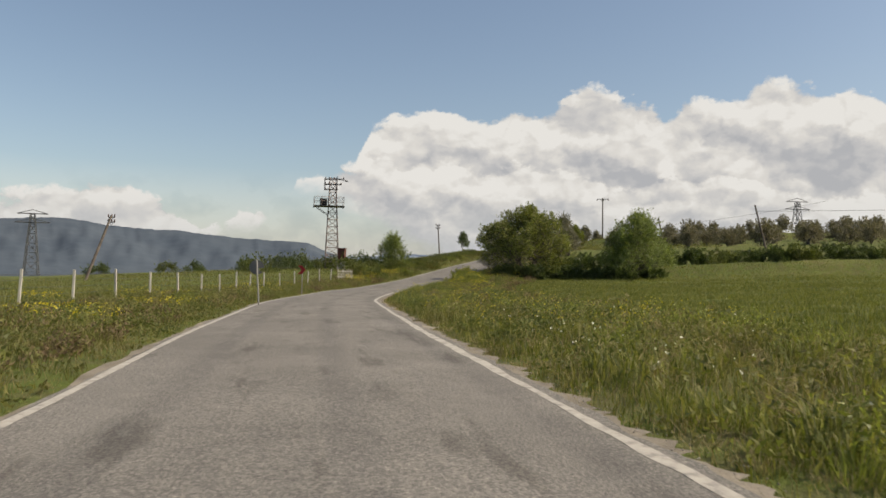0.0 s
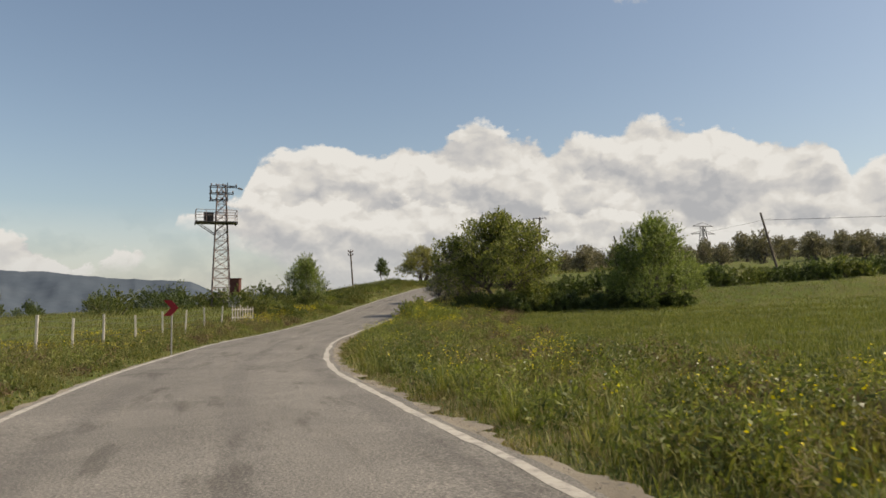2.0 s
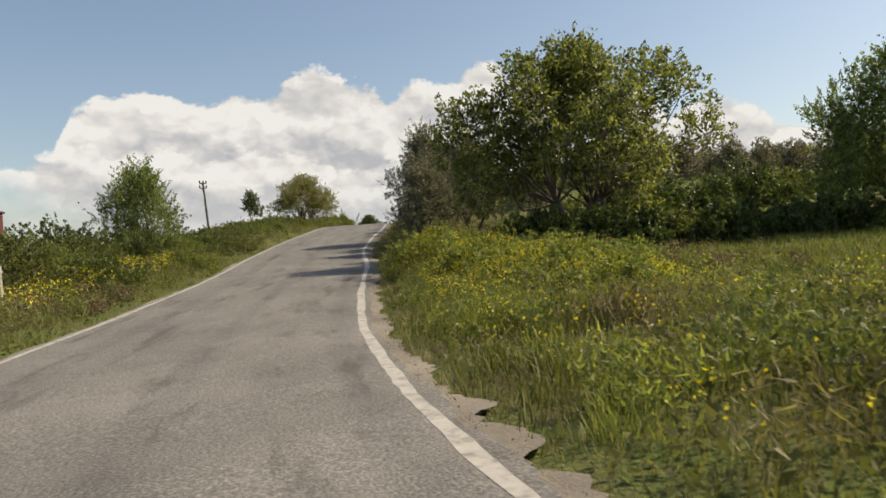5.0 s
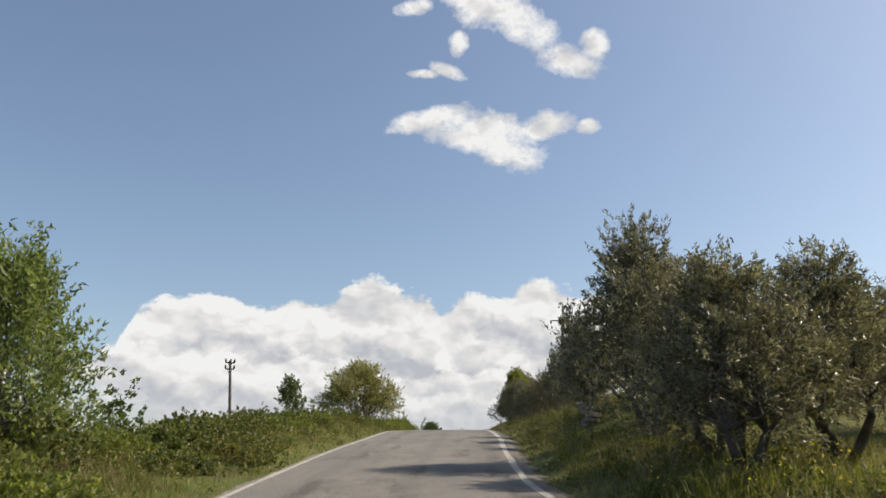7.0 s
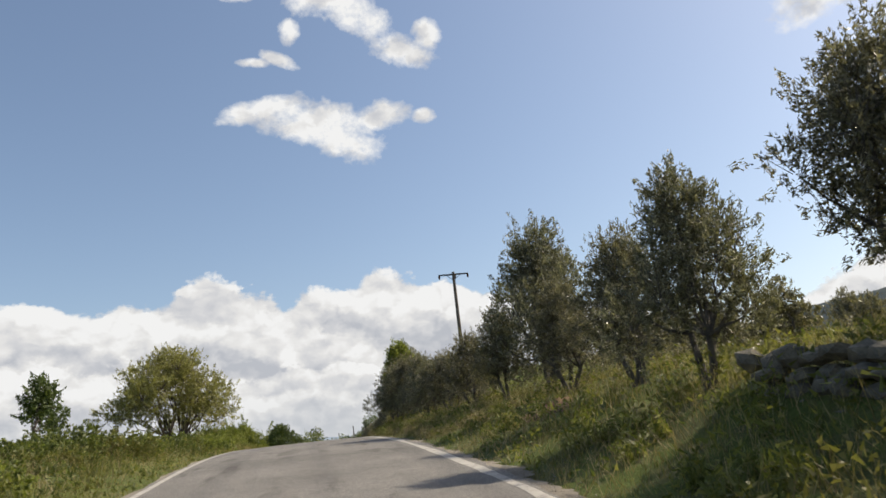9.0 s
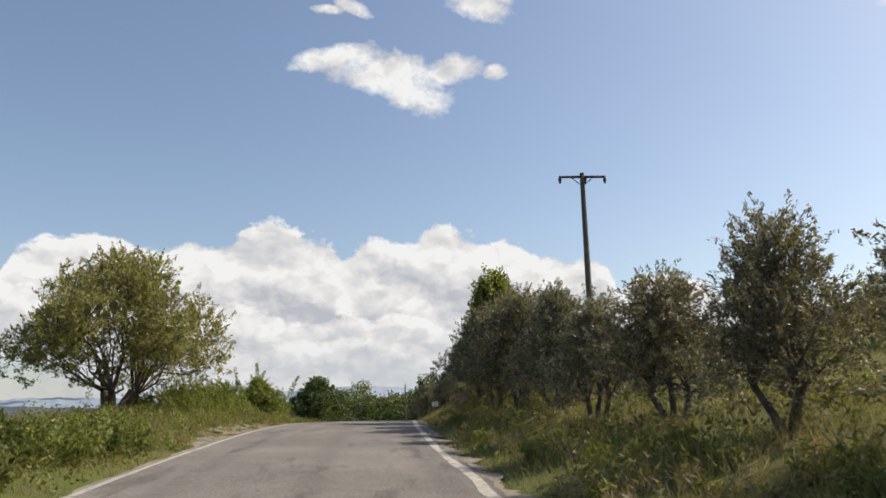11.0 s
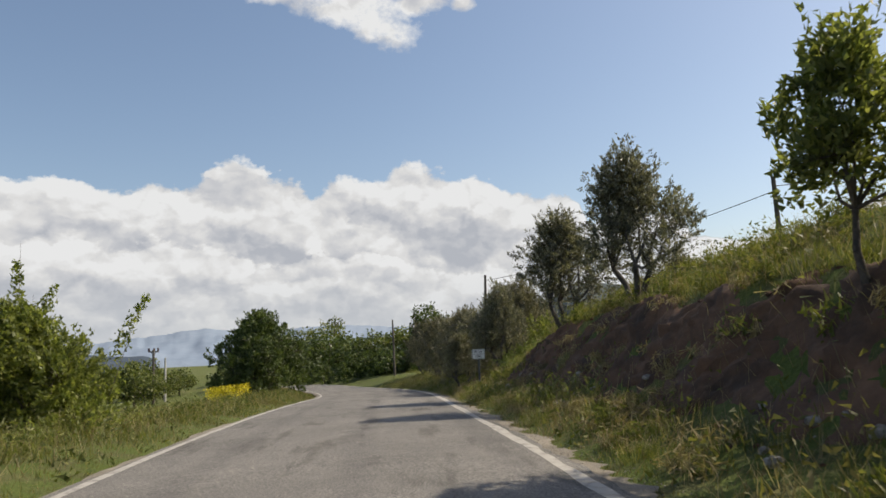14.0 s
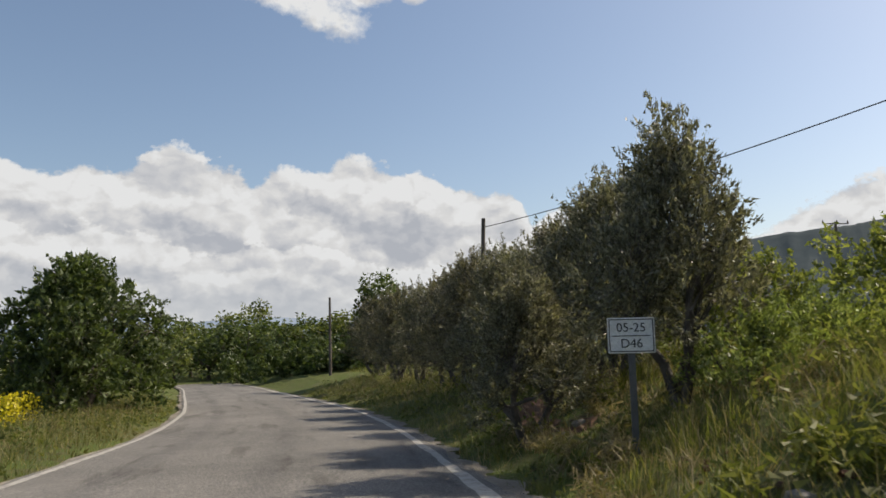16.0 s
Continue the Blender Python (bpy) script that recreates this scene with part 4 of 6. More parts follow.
def olive(at, h, r, seed, label="grey-green olive tree on the grassy bank", open_crown=False, group="olive trees by the road", turn=None):
    """One of a few grown shapes, turned and scaled to its place."""
    key = (seed % (4 if open_crown else 5), open_crown)
    z = float(ground(at[0], at[1])) - 0.05
    base_h, base_r = (3.4, 1.75) if open_crown else (4.4, 2.3)
    if key not in KINDS:
        if open_crown:
            KINDS[key] = leafy_tree("olive_tree", label, "olive tree", (at[0], at[1], z), base_h, base_r, 0.75, 0.075, (0.078, 0.028), M_OLIVE, seed + 500, 14, 3, 0.55, (0.2, 0.42), 900, 30, 0.34, 0.6, 2.0, 0.05, bark=M_OLIVE_BARK, group=group, fan=0.16)
        else:
            KINDS[key] = leafy_tree("olive_tree", label, "olive tree", (at[0], at[1], z), base_h, base_r, 1.0, 0.095, (0.09, 0.032), M_OLIVE if key[0] % 2 else M_OLIVE_OLD, seed + 500, 18, 3, 0.6, (0.22, 0.42), 1050, 30, 0.42, 0.5, 2.4, 0.06, bark=M_OLIVE_BARK, group=group)
        ob = KINDS[key]
    else:
        ob = copy_thing(KINDS[key], pose(0, 0, 0))
        tagged(ob, label, "olive tree", group)
    ob.scale = (1, 1, 1)
    ob.matrix_basis = pose(at[0], at[1], z, 0, 0, (seed * 77) % 360 if turn is None else turn) @ Matrix.Diagonal((r / base_r, r / base_r, h / base_h, 1))
    return ob


leafy_tree("fig_tree", "broad-crowned green fig tree at the meadow's edge", "tree", (9.0, 76.0), 7.4, 5.3, 1.3, 0.2, (0.14, 0.09), M_FIG, 11, 50, 3, 1.2, (0.13, 0.24), 3000, 13, 0.42, 0.3, 4.0, 0.12, simple=False)
leafy_tree("poplar_bush", "light green windblown tree with upright wispy shoots", "tree", (18.7, 71.2), 6.7, 3.9, 0.9, 0.1, (0.15, 0.06), M_POPLAR, 12, 34, 4, 0.0, (0.16, 0.28), 1700, 22, 0.8, 0.9, 4.5, 0.08, lean=(0.05, 0.0))
leafy_tree("willow_tree", "pale spring-green many-stemmed tree beside the road", "tree", (11.2, 142.0), 6.4, 4.5, 0.9, 0.17, (0.14, 0.055), M_ALMOND, 13, 40, 5, 1.0, (0.14, 0.25), 2200, 22, 0.5, 0.6, 4.5, 0.085, fan=0.2)
leafy_tree("small_tree", "small dark green tree on the bank top", "tree", (4.1, 133.0), 4.2, 1.7, 1.4, 0.07, (0.16, 0.08), M_DARKGREEN, 14, 8, 1, 1.2, (0.25, 0.46), 240, 16, 0.45, 0.9, 2.0, 0.1)
leafy_tree("roadside_tree", "slender light green young tree with loose leaves", "tree", (-5.7, 89.8), 4.5, 2.5, 0.7, 0.06, (0.12, 0.055), M_POPLAR, 15, 20, 5, 0.2, (0.18, 0.3), 800, 20, 0.75, 1.2, 3.4, 0.08, leaders=5, leader=(0.9, 1.4))
leafy_tree("walnut_tree", "fresh green walnut tree behind the olives", "tree", (24.8, 137.6), 4.3, 1.9, 1.5, 0.11, (0.13, 0.07), M_LIME, 16, 14, 2, 1.2, (0.22, 0.4), 700, 18, 0.42, 0.7, 2.4, 0.12, simple=False)
leafy_tree("spiky_shrub", "bright green young tree with tall bare leaders", "tree", (19.5, 158.0), 3.0, 2.5, 0.5, 0.05, (0.1, 0.055), M_LIME, 17, 26, 5, 0.0, (0.18, 0.32), 1500, 22, 0.35, 0.7, 1.8, 0.08, leaders=5, leader=(1.5, 2.2))
leafy_tree("round_tree", "dense dark green tree at the inside of the bend", "tree", (31.6, 188.7), 5.8, 3.7, 0.8, 0.16, (0.17, 0.1), M_DARKGREEN, 18, 44, 3, 0.0, (0.15, 0.27), 1800, 18, 0.42, 0.35, 4.5, 0.11)

tree("round_tree", "tall dark tree in the row beyond the bend", "tree", (49.2, 200.5), 6.4, 2.0, 1.0, 0.14, (0.24, 0.14), 6000, M_DARKGREEN, 19, 6, 0.2, 6, 0.45, low=0.2)

# olives along the right-hand side of the road
for s, o, h, r, sd in ((84.9, 5.3, 3.7, 2.2, 21), (86.2, 7.6, 3.9, 2.2, 41), (88.2, 6.2, 4.0, 2.3, 22), (91.6, 5.8, 5.7, 2.5, 23), (94.5, 8.4, 4.4, 2.1, 20), (97.5, 8.2, 4.4, 1.9, 24), (100.5, 7.4, 4.2, 1.9, 25), (103.5, 6.2, 3.8, 1.7, 26), (107.0, 6.8, 3.5, 1.7, 27), (111.0, 6.9, 3.2, 1.6, 39), (115.8, 8.2, 6.0, 2.9, 28), (117.6, 7.0, 3.6, 1.5, 37), (120.8, 6.6, 3.2, 1.7, 29), (123.6, 6.2, 3.0, 1.7, 30), (126.4, 5.9, 2.8, 1.6, 38), (129.0, 5.8, 3.2, 1.5, 31), (131.4, 6.2, 3.5, 1.8, 34), (133.6, 5.7, 3.9, 2.2, 32), (135.8, 5.3, 3.7, 2.0, 33), (138.7, 5.1, 3.5, 2.1, 36), (90.5, 11.5, 3.6, 2.1, 67), (95.0, 12.5, 3.6, 2.1, 68)):
    px, py = beside(s, o)
    olive((float(px), float(py)), h, r, sd, "grey-green olive tree leaning over the road's edge")
# on the cut bank
olive((27.4, 141.4), 3.8, 2.2, 41, "grey-green olive tree on top of the earth bank", True)
leafy_tree("bank_tree", "fresh green young tree on top of the earth bank", "tree", (27.8, 145.2), 3.0, 1.2, 1.0, 0.05, (0.11, 0.06), M_FIG, 42, 9, 1, 0.9, (0.25, 0.45), 330, 16, 0.35, 0.6, 2.0, 0.08)
olive((32.1, 153.7), 3.9, 1.85, 43, "grey-green olive tree on top of the earth bank", True)
olive((33.9, 159.0), 3.8, 2.0, 44, "grey-green olive tree on top of the earth bank", True)
olive((36.2, 166.5), 3.8, 1.6, 45, "grey-green olive tree behind the kilometre sign", True)
olive((35.4, 168.6), 2.6, 1.4, 46, "grey-green olive tree behind the kilometre sign", True)
olive((40.9, 161.2), 3.1, 1.5, 48, "small grey-green olive tree behind the bank top", True)
for k, (bx, by, bh, br) in enumerate(((42.6, 166.2, 2.5, 1.8), (44.8, 163.8, 2.3, 1.9), (43.2, 169.6, 0.9, 1.5), (39.0, 160.6, 1.2, 1.5))):
    shrub("green_bush", "fresh green bush behind the bank top", "bush", (bx, by), bh, br, (0.1, 0.05), 9000, M_LIME if k % 2 == 0 else M_WEED, 230 + k, "bushes behind the bank")
shrub("green_bush", "fresh green bush behind the kilometre sign", "bush", (40.0, 168.8), 2.1, 1.4, (0.08, 0.04), 12000, M_LIME, 213, "")
for k, (bx, by, bh, br) in enumerate(((37.4, 164.6, 0.7, 1.1), (38.2, 166.0, 0.7, 1.1), (38.6, 163.0, 0.6, 1.3), (36.4, 165.6, 0.7, 0.8))):
    shrub("green_bush", "fresh green bush on the bank beside the sign", "bush", (bx, by), bh, br, (0.07, 0.026), 5000, M_POPLAR if k % 2 else M_LIME, 220 + k, "bushes on the bank")
for s, o, h, r, sd in ((171.5, 5.8, 3.6, 2.0, 51), (174.5, 7.4, 4.6, 2.5, 52), (178, 6.4, 3.6, 2.1, 53), (181, 9.0, 5.0, 2.8, 54), (186, 10.0, 4.8, 2.7, 55), (191, 13, 5.4, 3.0, 56), (197, 17, 5.6, 3.2, 57), (176.4, 5.4, 3.7, 1.8, 58), (179.4, 5.6, 4.0, 2.0, 59), (182.6, 6.2, 4.3, 2.1, 60), (185.8, 6.6, 4.6, 2.2, 62), (190.0, 7.0, 4.6, 2.3, 63), (195.0, 7.4, 4.8, 2.5, 64), (200.8, 7.8, 4.9, 2.6, 65)):
    px, py = beside(s, o)
    olive((float(px), float(py)), h, r, sd, "grey-green olive tree above the road bend")

# far olive grove on the terraces
grove = leafy_tree("olive_tree", "dark olive tree in the terraced grove", "olive tree", (24.0, 101.0), 3.0, 2.2, 0.7, 0.12, (0.2, 0.085), M_OLIVE_OLD, 61, 11, 2, 0.0, (0.25, 0.42), 300, 10, 0.4, 0.5, 2.2, 0.09, bark=M_OLIVE_BARK, group="olive grove on the terraces")
rng = np.random.default_rng(5)
for row in range(6):
    for k in range(17):
        x, y = 22 + k * 4.3 + rng.uniform(-1.3, 1.3) + row * 2.0, 96 + row * 8 + rng.uniform(-1.5, 1.5) - k * 1.07
        s, o = station(x, y)
        if o < 15 or (abs(x - 24) < 2.5 and abs(y - 101) < 2.5):
            continue
        q = rng.uniform(0.65, 1.2)
        copy_thing(grove, pose(x, y, float(ground(x, y)) - 0.05, 0, 0, rng.uniform(0, 360)) @ Matrix.Diagonal((q, q, q * rng.uniform(0.85, 1.1), 1)))

# ---- hedges and bushes ----
# woods past the bend and on the lower ground
wood = tree("round_tree", "dark green tree in the hedge beyond the bend", "tree", (52.0, 268.0), 8.0, 4.6, 1.6, 0.2, (0.5, 0.3), 2000, M_DARKGREEN, 71, 6, 0.3, 6, 0.7, low=0.4, group="trees beyond the bend")
wood_b = tree("round_tree", "green tree in the hedge beyond the bend", "tree", (60.0, 263.0), 9.5, 5.2, 1.8, 0.2, (0.5, 0.3), 2000, M_BUSH, 72, 6, 0.3, 6, 0.7, low=0.4, group="trees beyond the bend")
wood_c = tree("valley_tree", "green tree on the lower ground", "tree", (14.0, 205.0), 4.5, 2.8, 1.0, 0.12, (0.32, 0.2), 2000, M_BUSH, 73, 5, 0.3, 5, 0.5, low=0.3, group="trees on the lower ground")
rng = np.random.default_rng(15)
for k in range(22):
    a, d = radians(9.5 + k * 1.15), 88 + rng.uniform(-8, 16) - k * 0.9
    x, y, q = 28.8 + math.sin(a) * d, 160 + math.cos(a) * d, rng.uniform(0.55, 0.95)
    copy_thing((wood, wood_b)[k % 2], pose(x, y, float(ground(x, y)), 0, 0, rng.uniform(0, 360)) @ Matrix.Diagonal((q * 1.15, q * 1.15, q * 0.85, 1)))
for k in range(46):
    a, d = radians(-26 + k * 0.82 + rng.uniform(-0.5, 0.5)), rng.uniform(32, 105)
    x, y, q = 24 + math.sin(a) * d, 150 + math.cos(a) * d, rng.uniform(0.6, 1.2)
    if station(x, y)[1] > -13 or math.hypot(x - 14, y - 205) < 3:
        continue
    copy_thing(wood_c, pose(x, y, float(ground(x, y)), 0, 0, rng.uniform(0, 360)) @ Matrix.Diagonal((q, q, q * rng.uniform(0.8, 1.1), 1)))
under = shrub("hedge_bush", "dense dark hedge bush beyond the bend", "bush", (50.0, 232.0), 3.0, 3.4, (0.3, 0.2), 2600, M_DARKGREEN, 301, "hedge beyond the bend")
for k in range(20):
    a, d = radians(8 + k * 1.3), 74 + rng.uniform(-3, 3) - k * 0.8
    x, y, q = 28.8 + math.sin(a) * d, 160 + math.cos(a) * d, rng.uniform(0.8, 1.15)
    if abs(station(x, y)[1]) < 6:
        continue
    copy_thing(under, pose(x, y, float(ground(x, y)) - 0.1, 0, 0, rng.uniform(0, 360)) @ Matrix.Diagonal((q, q, q * rng.uniform(0.75, 1.1), 1)))
rng = np.random.default_rng(9)
BR = "dense green bramble bush on the road bank"
for k in range(56):
    s = 76 + k * 0.95 + rng.uniform(-0.5, 0.5)
    o = -4.5 - rng.uniform(0, 1) ** 1.3 * 3.8
    px, py = beside(s, o)
    hill = min(1.0, 0.55 + (abs(o) - 4.3) * 0.35) * (1.0 if s < 86 else max(0.45, 1.0 - (s - 86) * 0.08))
    shrub("bramble_bush", BR, "bush", (float(px), float(py)), rng.uniform(0.55, 1.7) * hill, rng.uniform(0.8, 1.6), (0.07, 0.045), 8000, (M_BUSH, M_WEED, M_BUSH, M_LIME)[k % 4], 100 + k, "hedge along the bank", sink=0.1)
for k in range(3, 20):
    x = 4.5 + k * 2.6 + rng.uniform(-0.5, 0.5)
    y = 81.0 - k * 0.6 + rng.uniform(-0.6, 0.6)
    shrub("hedge_bush", "dark green hedge bush behind the meadow", "bush", (x, y), rng.uniform(1.1, 1.6), rng.uniform(1.6, 2.2), (0.12, 0.08), 7500, M_DARKGREEN if k % 3 else M_BUSH, 140 + k, "hedge behind the meadow")
for k in range(12):
    x, y = 6.2 + k * 1.25 + rng.uniform(-0.3, 0.3), 75.6 - k * 0.42 + rng.uniform(-0.3, 0.3)
    shrub("hedge_bush", "dark green hedge bush under the trees behind the meadow", "bush", (x, y), rng.uniform(0.9, 1.3), rng.uniform(1.1, 1.4), (0.11, 0.075), 6500, M_DARKGREEN if k % 4 else M_BUSH, 340 + k, "hedge behind the meadow")
# bushes in the fields and by the road
for k in range(24):
    if k < 12 and k % 3:
        continue
    x, y = -44 + k * 1.75 + rng.uniform(-1, 1), 88 + rng.uniform(-6, 8) + (k < 12) * 12
    if station(x, y)[1] > -8.5:
        continue
    shrub("field_bush", "green bush beyond the field fence", "bush", (x, y), rng.uniform(1.2, 2.0), rng.uniform(1.5, 2.4), (0.1, 0.065), 5000, M_BUSH if k % 2 else M_DARKGREEN, 170 + k, "bushes beyond the fence")
# big flowering bush on the right before the olives
BROOM = ((74.4, 4.7, 1.2, 1.4), (71.8, 5.7, 1.05, 1.7), (69.2, 6.6, 0.9, 1.8), (66.4, 7.2, 0.75, 1.7))
for k, (s, o, h, r) in enumerate(BROOM):
    shrub("flowering_bush", "large green bush with yellow blossom beside the road", "bush", tuple(float(v) for v in beside(s, o)), h, r, (0.075, 0.036), 9000, M_LIME, 201 + k, "flowering bushes by the road")
for s, o, h, r, sd in ((149.5, -6.9, 0.7, 1.5, 210), (146.0, -7.2, 1.3, 1.9, 211), (143.4, -6.6, 1.4, 1.8, 214), (140.4, -6.8, 1.2, 1.7, 215)):
    shrub("green_bush", "fresh green bush on the verge", "bush", tuple(float(v) for v in beside(s, o)), h, r, (0.075, 0.032), 18000, M_LIME, sd, "")


# ---- the cut earth bank and loose stones ----
def earth_bank(s0, s1, o0, o1, seed, label):
    """Bare broken soil over a stretch of the bank, rough in relief."""
    s, u = np.arange(s0, s1, 0.14), np.linspace(0, 1, 34)
    ss, uu = np.meshgrid(s, u, indexing="ij")
    end = np.clip(np.minimum(ss - s0, s1 - ss) / 2.5, 0, 1)
    wave = 0.45 * np.sin(ss * 0.9 + seed) + 0.3 * np.sin(ss * 2.3)
    mid = (o0 + o1) / 2
    oo = mid + (o0 + wave * 0.5 + (o1 + wave * 0.35 - o0) * uu - mid) * (0.25 + 0.75 * end)
    x, y = beside(ss, oo)
    z = ground(x, y)
    n = np.vectorize(lambda a, b, c: noise.fractal(Vector((a * 1.5, b * 1.5, c * 2.0)), 0.8, 2.1, 5))(x, y, z)
    n2 = np.vectorize(lambda a, b, c: noise.fractal(Vector((a * 6, b * 6, c * 6)), 0.7, 2.1, 4))(x, y, z)
    rim = np.sin(np.pi * uu) ** 0.5 * end
    bx, by = beside(ss, oo - rim * (0.06 + 0.14 * n + 0.09 * n2))
    z = z + rim * (0.02 + 0.07 * n + 0.06 * n2) - (1 - rim) * 0.06
    v = np.stack([bx, by, z], -1).reshape(-1, 3)
    ob = new("earth_bank", mesh_from("earth_bank", v, grid_faces(len(s), len(u)), M_EARTH, True))
    return tagged(ob, label, "earth bank", kind="structure")


BANKS = [(140.5, 165.2, 4.3, 6.3), (168.4, 176.5, 3.9, 5.3), (106.5, 111.5, 4.6, 6.4)]
earth_bank(*BANKS[0], 1, "steep cut bank of bare reddish-brown earth")
earth_bank(*BANKS[1], 2, "low crumbling bank of reddish earth")
earth_bank(*BANKS[2], 3, "low dug-out bank of dark earth")


def stone_shape(rng, size, sharp=0.75, mat=M_STONE):
    bm = bmesh.new()
    bmesh.ops.create_icosphere(bm, subdivisions=1, radius=0.5)
    for v in bm.verts:
        v.co *= rng.uniform(sharp, 1.1)
        v.co.x, v.co.y, v.co.z = v.co.x * size[0], v.co.y * size[1], v.co.z * size[2]
    me = bpy.data.meshes.new("stone")
    bm.to_mesh(me)
    bm.free()
    me.materials.append(mat)
    return me


rng = np.random.default_rng(43)
CLODS = [stone_shape(rng, (1, 0.8, 0.6), 0.7, M_EARTH) for _ in range(5)]
for k in range(140):
    s, f = rng.uniform(142, 167), rng.uniform(0, 1)
    x, y = beside(s, 4.1 + 1.9 * f ** 1.6)
    q = rng.uniform(0.04, 0.15)
    ob = new("earth_clod", CLODS[k % 5])
    ob.matrix_world = pose(float(x), float(y), float(ground(x, y)) + q * 0.1, rng.uniform(-30, 30), rng.uniform(-30, 30), rng.uniform(0, 360)) @ Matrix.Scale(q, 4)
    tagged(ob, "crumbled clod of reddish-brown earth on the bank", "clod", "clods on the earth bank")

rng = np.random.default_rng(41)
SHAPES = [stone_shape(rng, (1, 0.8, 0.6)) for _ in range(6)]
for k in range(60):
    s, o = rng.uniform(141, 170), rng.uniform(3.9, 4.9)
    x, y = beside(s, o)
    q = rng.uniform(0.08, 0.3) ** 1.1
    ob = new("stone", SHAPES[k % 6])
    ob.matrix_world = pose(float(x), float(y), float(ground(x, y)) + q * 0.15, rng.uniform(-20, 20), rng.uniform(-20, 20), rng.uniform(0, 360)) @ Matrix.Scale(q, 4)
    tagged(ob, "pale grey field stone at the foot of the bank", "stone", "stones at the foot of the bank")

wall = thing("dry_stone_wall", (*[float(v) for v in beside(98.5, 5.4)], float(road_z(98.5))), "rough dry stone wall of grey-brown field stones", "stone wall")
WALL_SHAPES = [stone_shape(rng, (1, 0.8, 0.62), 0.86, M_WALLSTONE) for _ in range(7)]
inv = wall.matrix_world.inverted()
for row in range(6):
    s = 95.6 + rng.uniform(0, 0.2)
    while s < 101.6:
        ln = rng.uniform(0.3, 0.62)
        o = 5.0 + (s - 95.6) * 0.07 + row * 0.05 + rng.uniform(-0.04, 0.04)
        x, y = beside(s, o)
        ob = new("stone", WALL_SHAPES[int(rng.integers(7))])
        ob.parent = wall
        sl = math.degrees(math.atan2(float(road_x(s + 1) - road_x(s - 1)) / 2, 1))
        ob.matrix_world = pose(float(x), float(y), float(road_z(s)) + 0.22 + row * 0.185 + rng.uniform(-0.06, 0.06), rng.uniform(-14, 14), rng.uniform(-14, 14), 90 - sl + rng.uniform(-20, 20)) @ Matrix.Diagonal((ln * rng.uniform(0.95, 1.3), rng.uniform(0.42, 0.65), rng.uniform(0.28, 0.5), 1))
        s += ln * 0.93


# ---- grass and flowers ----
def blades(name, x, y, height, width, mat, rng, label, lean=0.35, lift=0.0, arched=False, way=None):
    """Leaning tapering blades rooted on the ground: of three corners, or arched over in two lengths."""
    n = len(x)
    z = ground(x, y) - 0.02 + lift
    root = np.stack([x, y, z], -1)
    a = rng.uniform(0, 6.283, n)
    side = np.stack([np.cos(a), np.sin(a), np.zeros(n)], -1) * (width / 2)[:, None]
    b = rng.uniform(0, 6.283, n) if way is None else way
    out = np.stack([np.cos(b), np.sin(b), np.zeros(n)], -1) * (height * rng.uniform(0.05, lean * 2, n))[:, None]
    up = np.array([0, 0, 1.0]) * height[:, None]
    if arched:
        mid = root + up * 0.68 + out * 0.4
        tip = root + up * rng.uniform(0.75, 1.05, (n, 1)) + out * 1.25
        v = np.stack([root - side, root + side, mid + side * 0.8, mid - side * 0.8, tip], 1).reshape(-1, 3)
        i = np.arange(n)[:, None] * 5
        f = np.concatenate([i + (0, 1, 2), i + (0, 2, 3), i + (3, 2, 4)], 1).reshape(-1, 3)
        me = mesh_from(name, v, f, mat)
    else:
        tip = root + up * 0.97 + out
        v = np.stack([root - side, root + side, tip], 1).reshape(-1, 3)
        me = mesh_from(name, v, np.arange(n * 3).reshape(n, 3), mat)
    return tagged(new(name, me), label, "grass", kind="stuff")


def tufts(name, n, per, s0, s1, o0, o1, side, height, width, mat, seed, label, patch=None, lean=0.5):
    """Heavy tussocks: many arched blades that spread from each foot."""
    rng = np.random.default_rng(seed)
    x, y, s, o = scatter(rng, n, s0, s1, o0, o1, side, 1.0)
    k = kept(s, o)
    if patch is not None:
        k &= waves(x, y, 5.5, seed) > patch
    x, y = x[k], y[k]
    h, w = rng.uniform(*height, len(x)), rng.uniform(*width, len(x))
    a, f = rng.uniform(0, 6.283, (len(x), per)), np.sqrt(rng.uniform(0, 1, (len(x), per)))
    px, py = (x[:, None] + np.cos(a) * f * w[:, None]).ravel(), (y[:, None] + np.sin(a) * f * w[:, None]).ravel()
    hh = (h[:, None] * (1 - 0.4 * f * f)).ravel() * rng.uniform(0.55, 1.15, len(px))
    return blades(name, px, py, hh, 0.004 + hh * 0.012, mat, rng, label, lean, arched=True, way=a.ravel() + rng.normal(size=len(px)) * 0.7)


def scatter(rng, n, s0, s1, o0, o1, side, power=1.0):
    s = rng.uniform(s0, s1, n)
    o = (o0 + (o1 - o0) * rng.uniform(0, 1, n) ** power) * side
    x, y = beside(s, o)
    return x, y, s, o


rng = np.random.default_rng(77)
TALL = "tall green meadow grass along the road"


def kept(s, o):
    """Away from the bare banks and the sandy pull-in."""
    k = ~((s > 130) & (s < 147) & (o < -2.6) & (o > -2.85 - 1.25 * np.sin(np.pi * np.clip((s - 129) / 18.5, 0, 1)) ** 0.7))
    for s0, s1, o0, o1 in BANKS:
        k &= ~((s > s0 + 1) & (s < s1 - 1) & (o > o0 + 0.2) & (o < o1 - 0.25) & (np.random.default_rng(3).uniform(size=len(s)) < np.where(s < 150, 0.72, 0.88)))
    return k


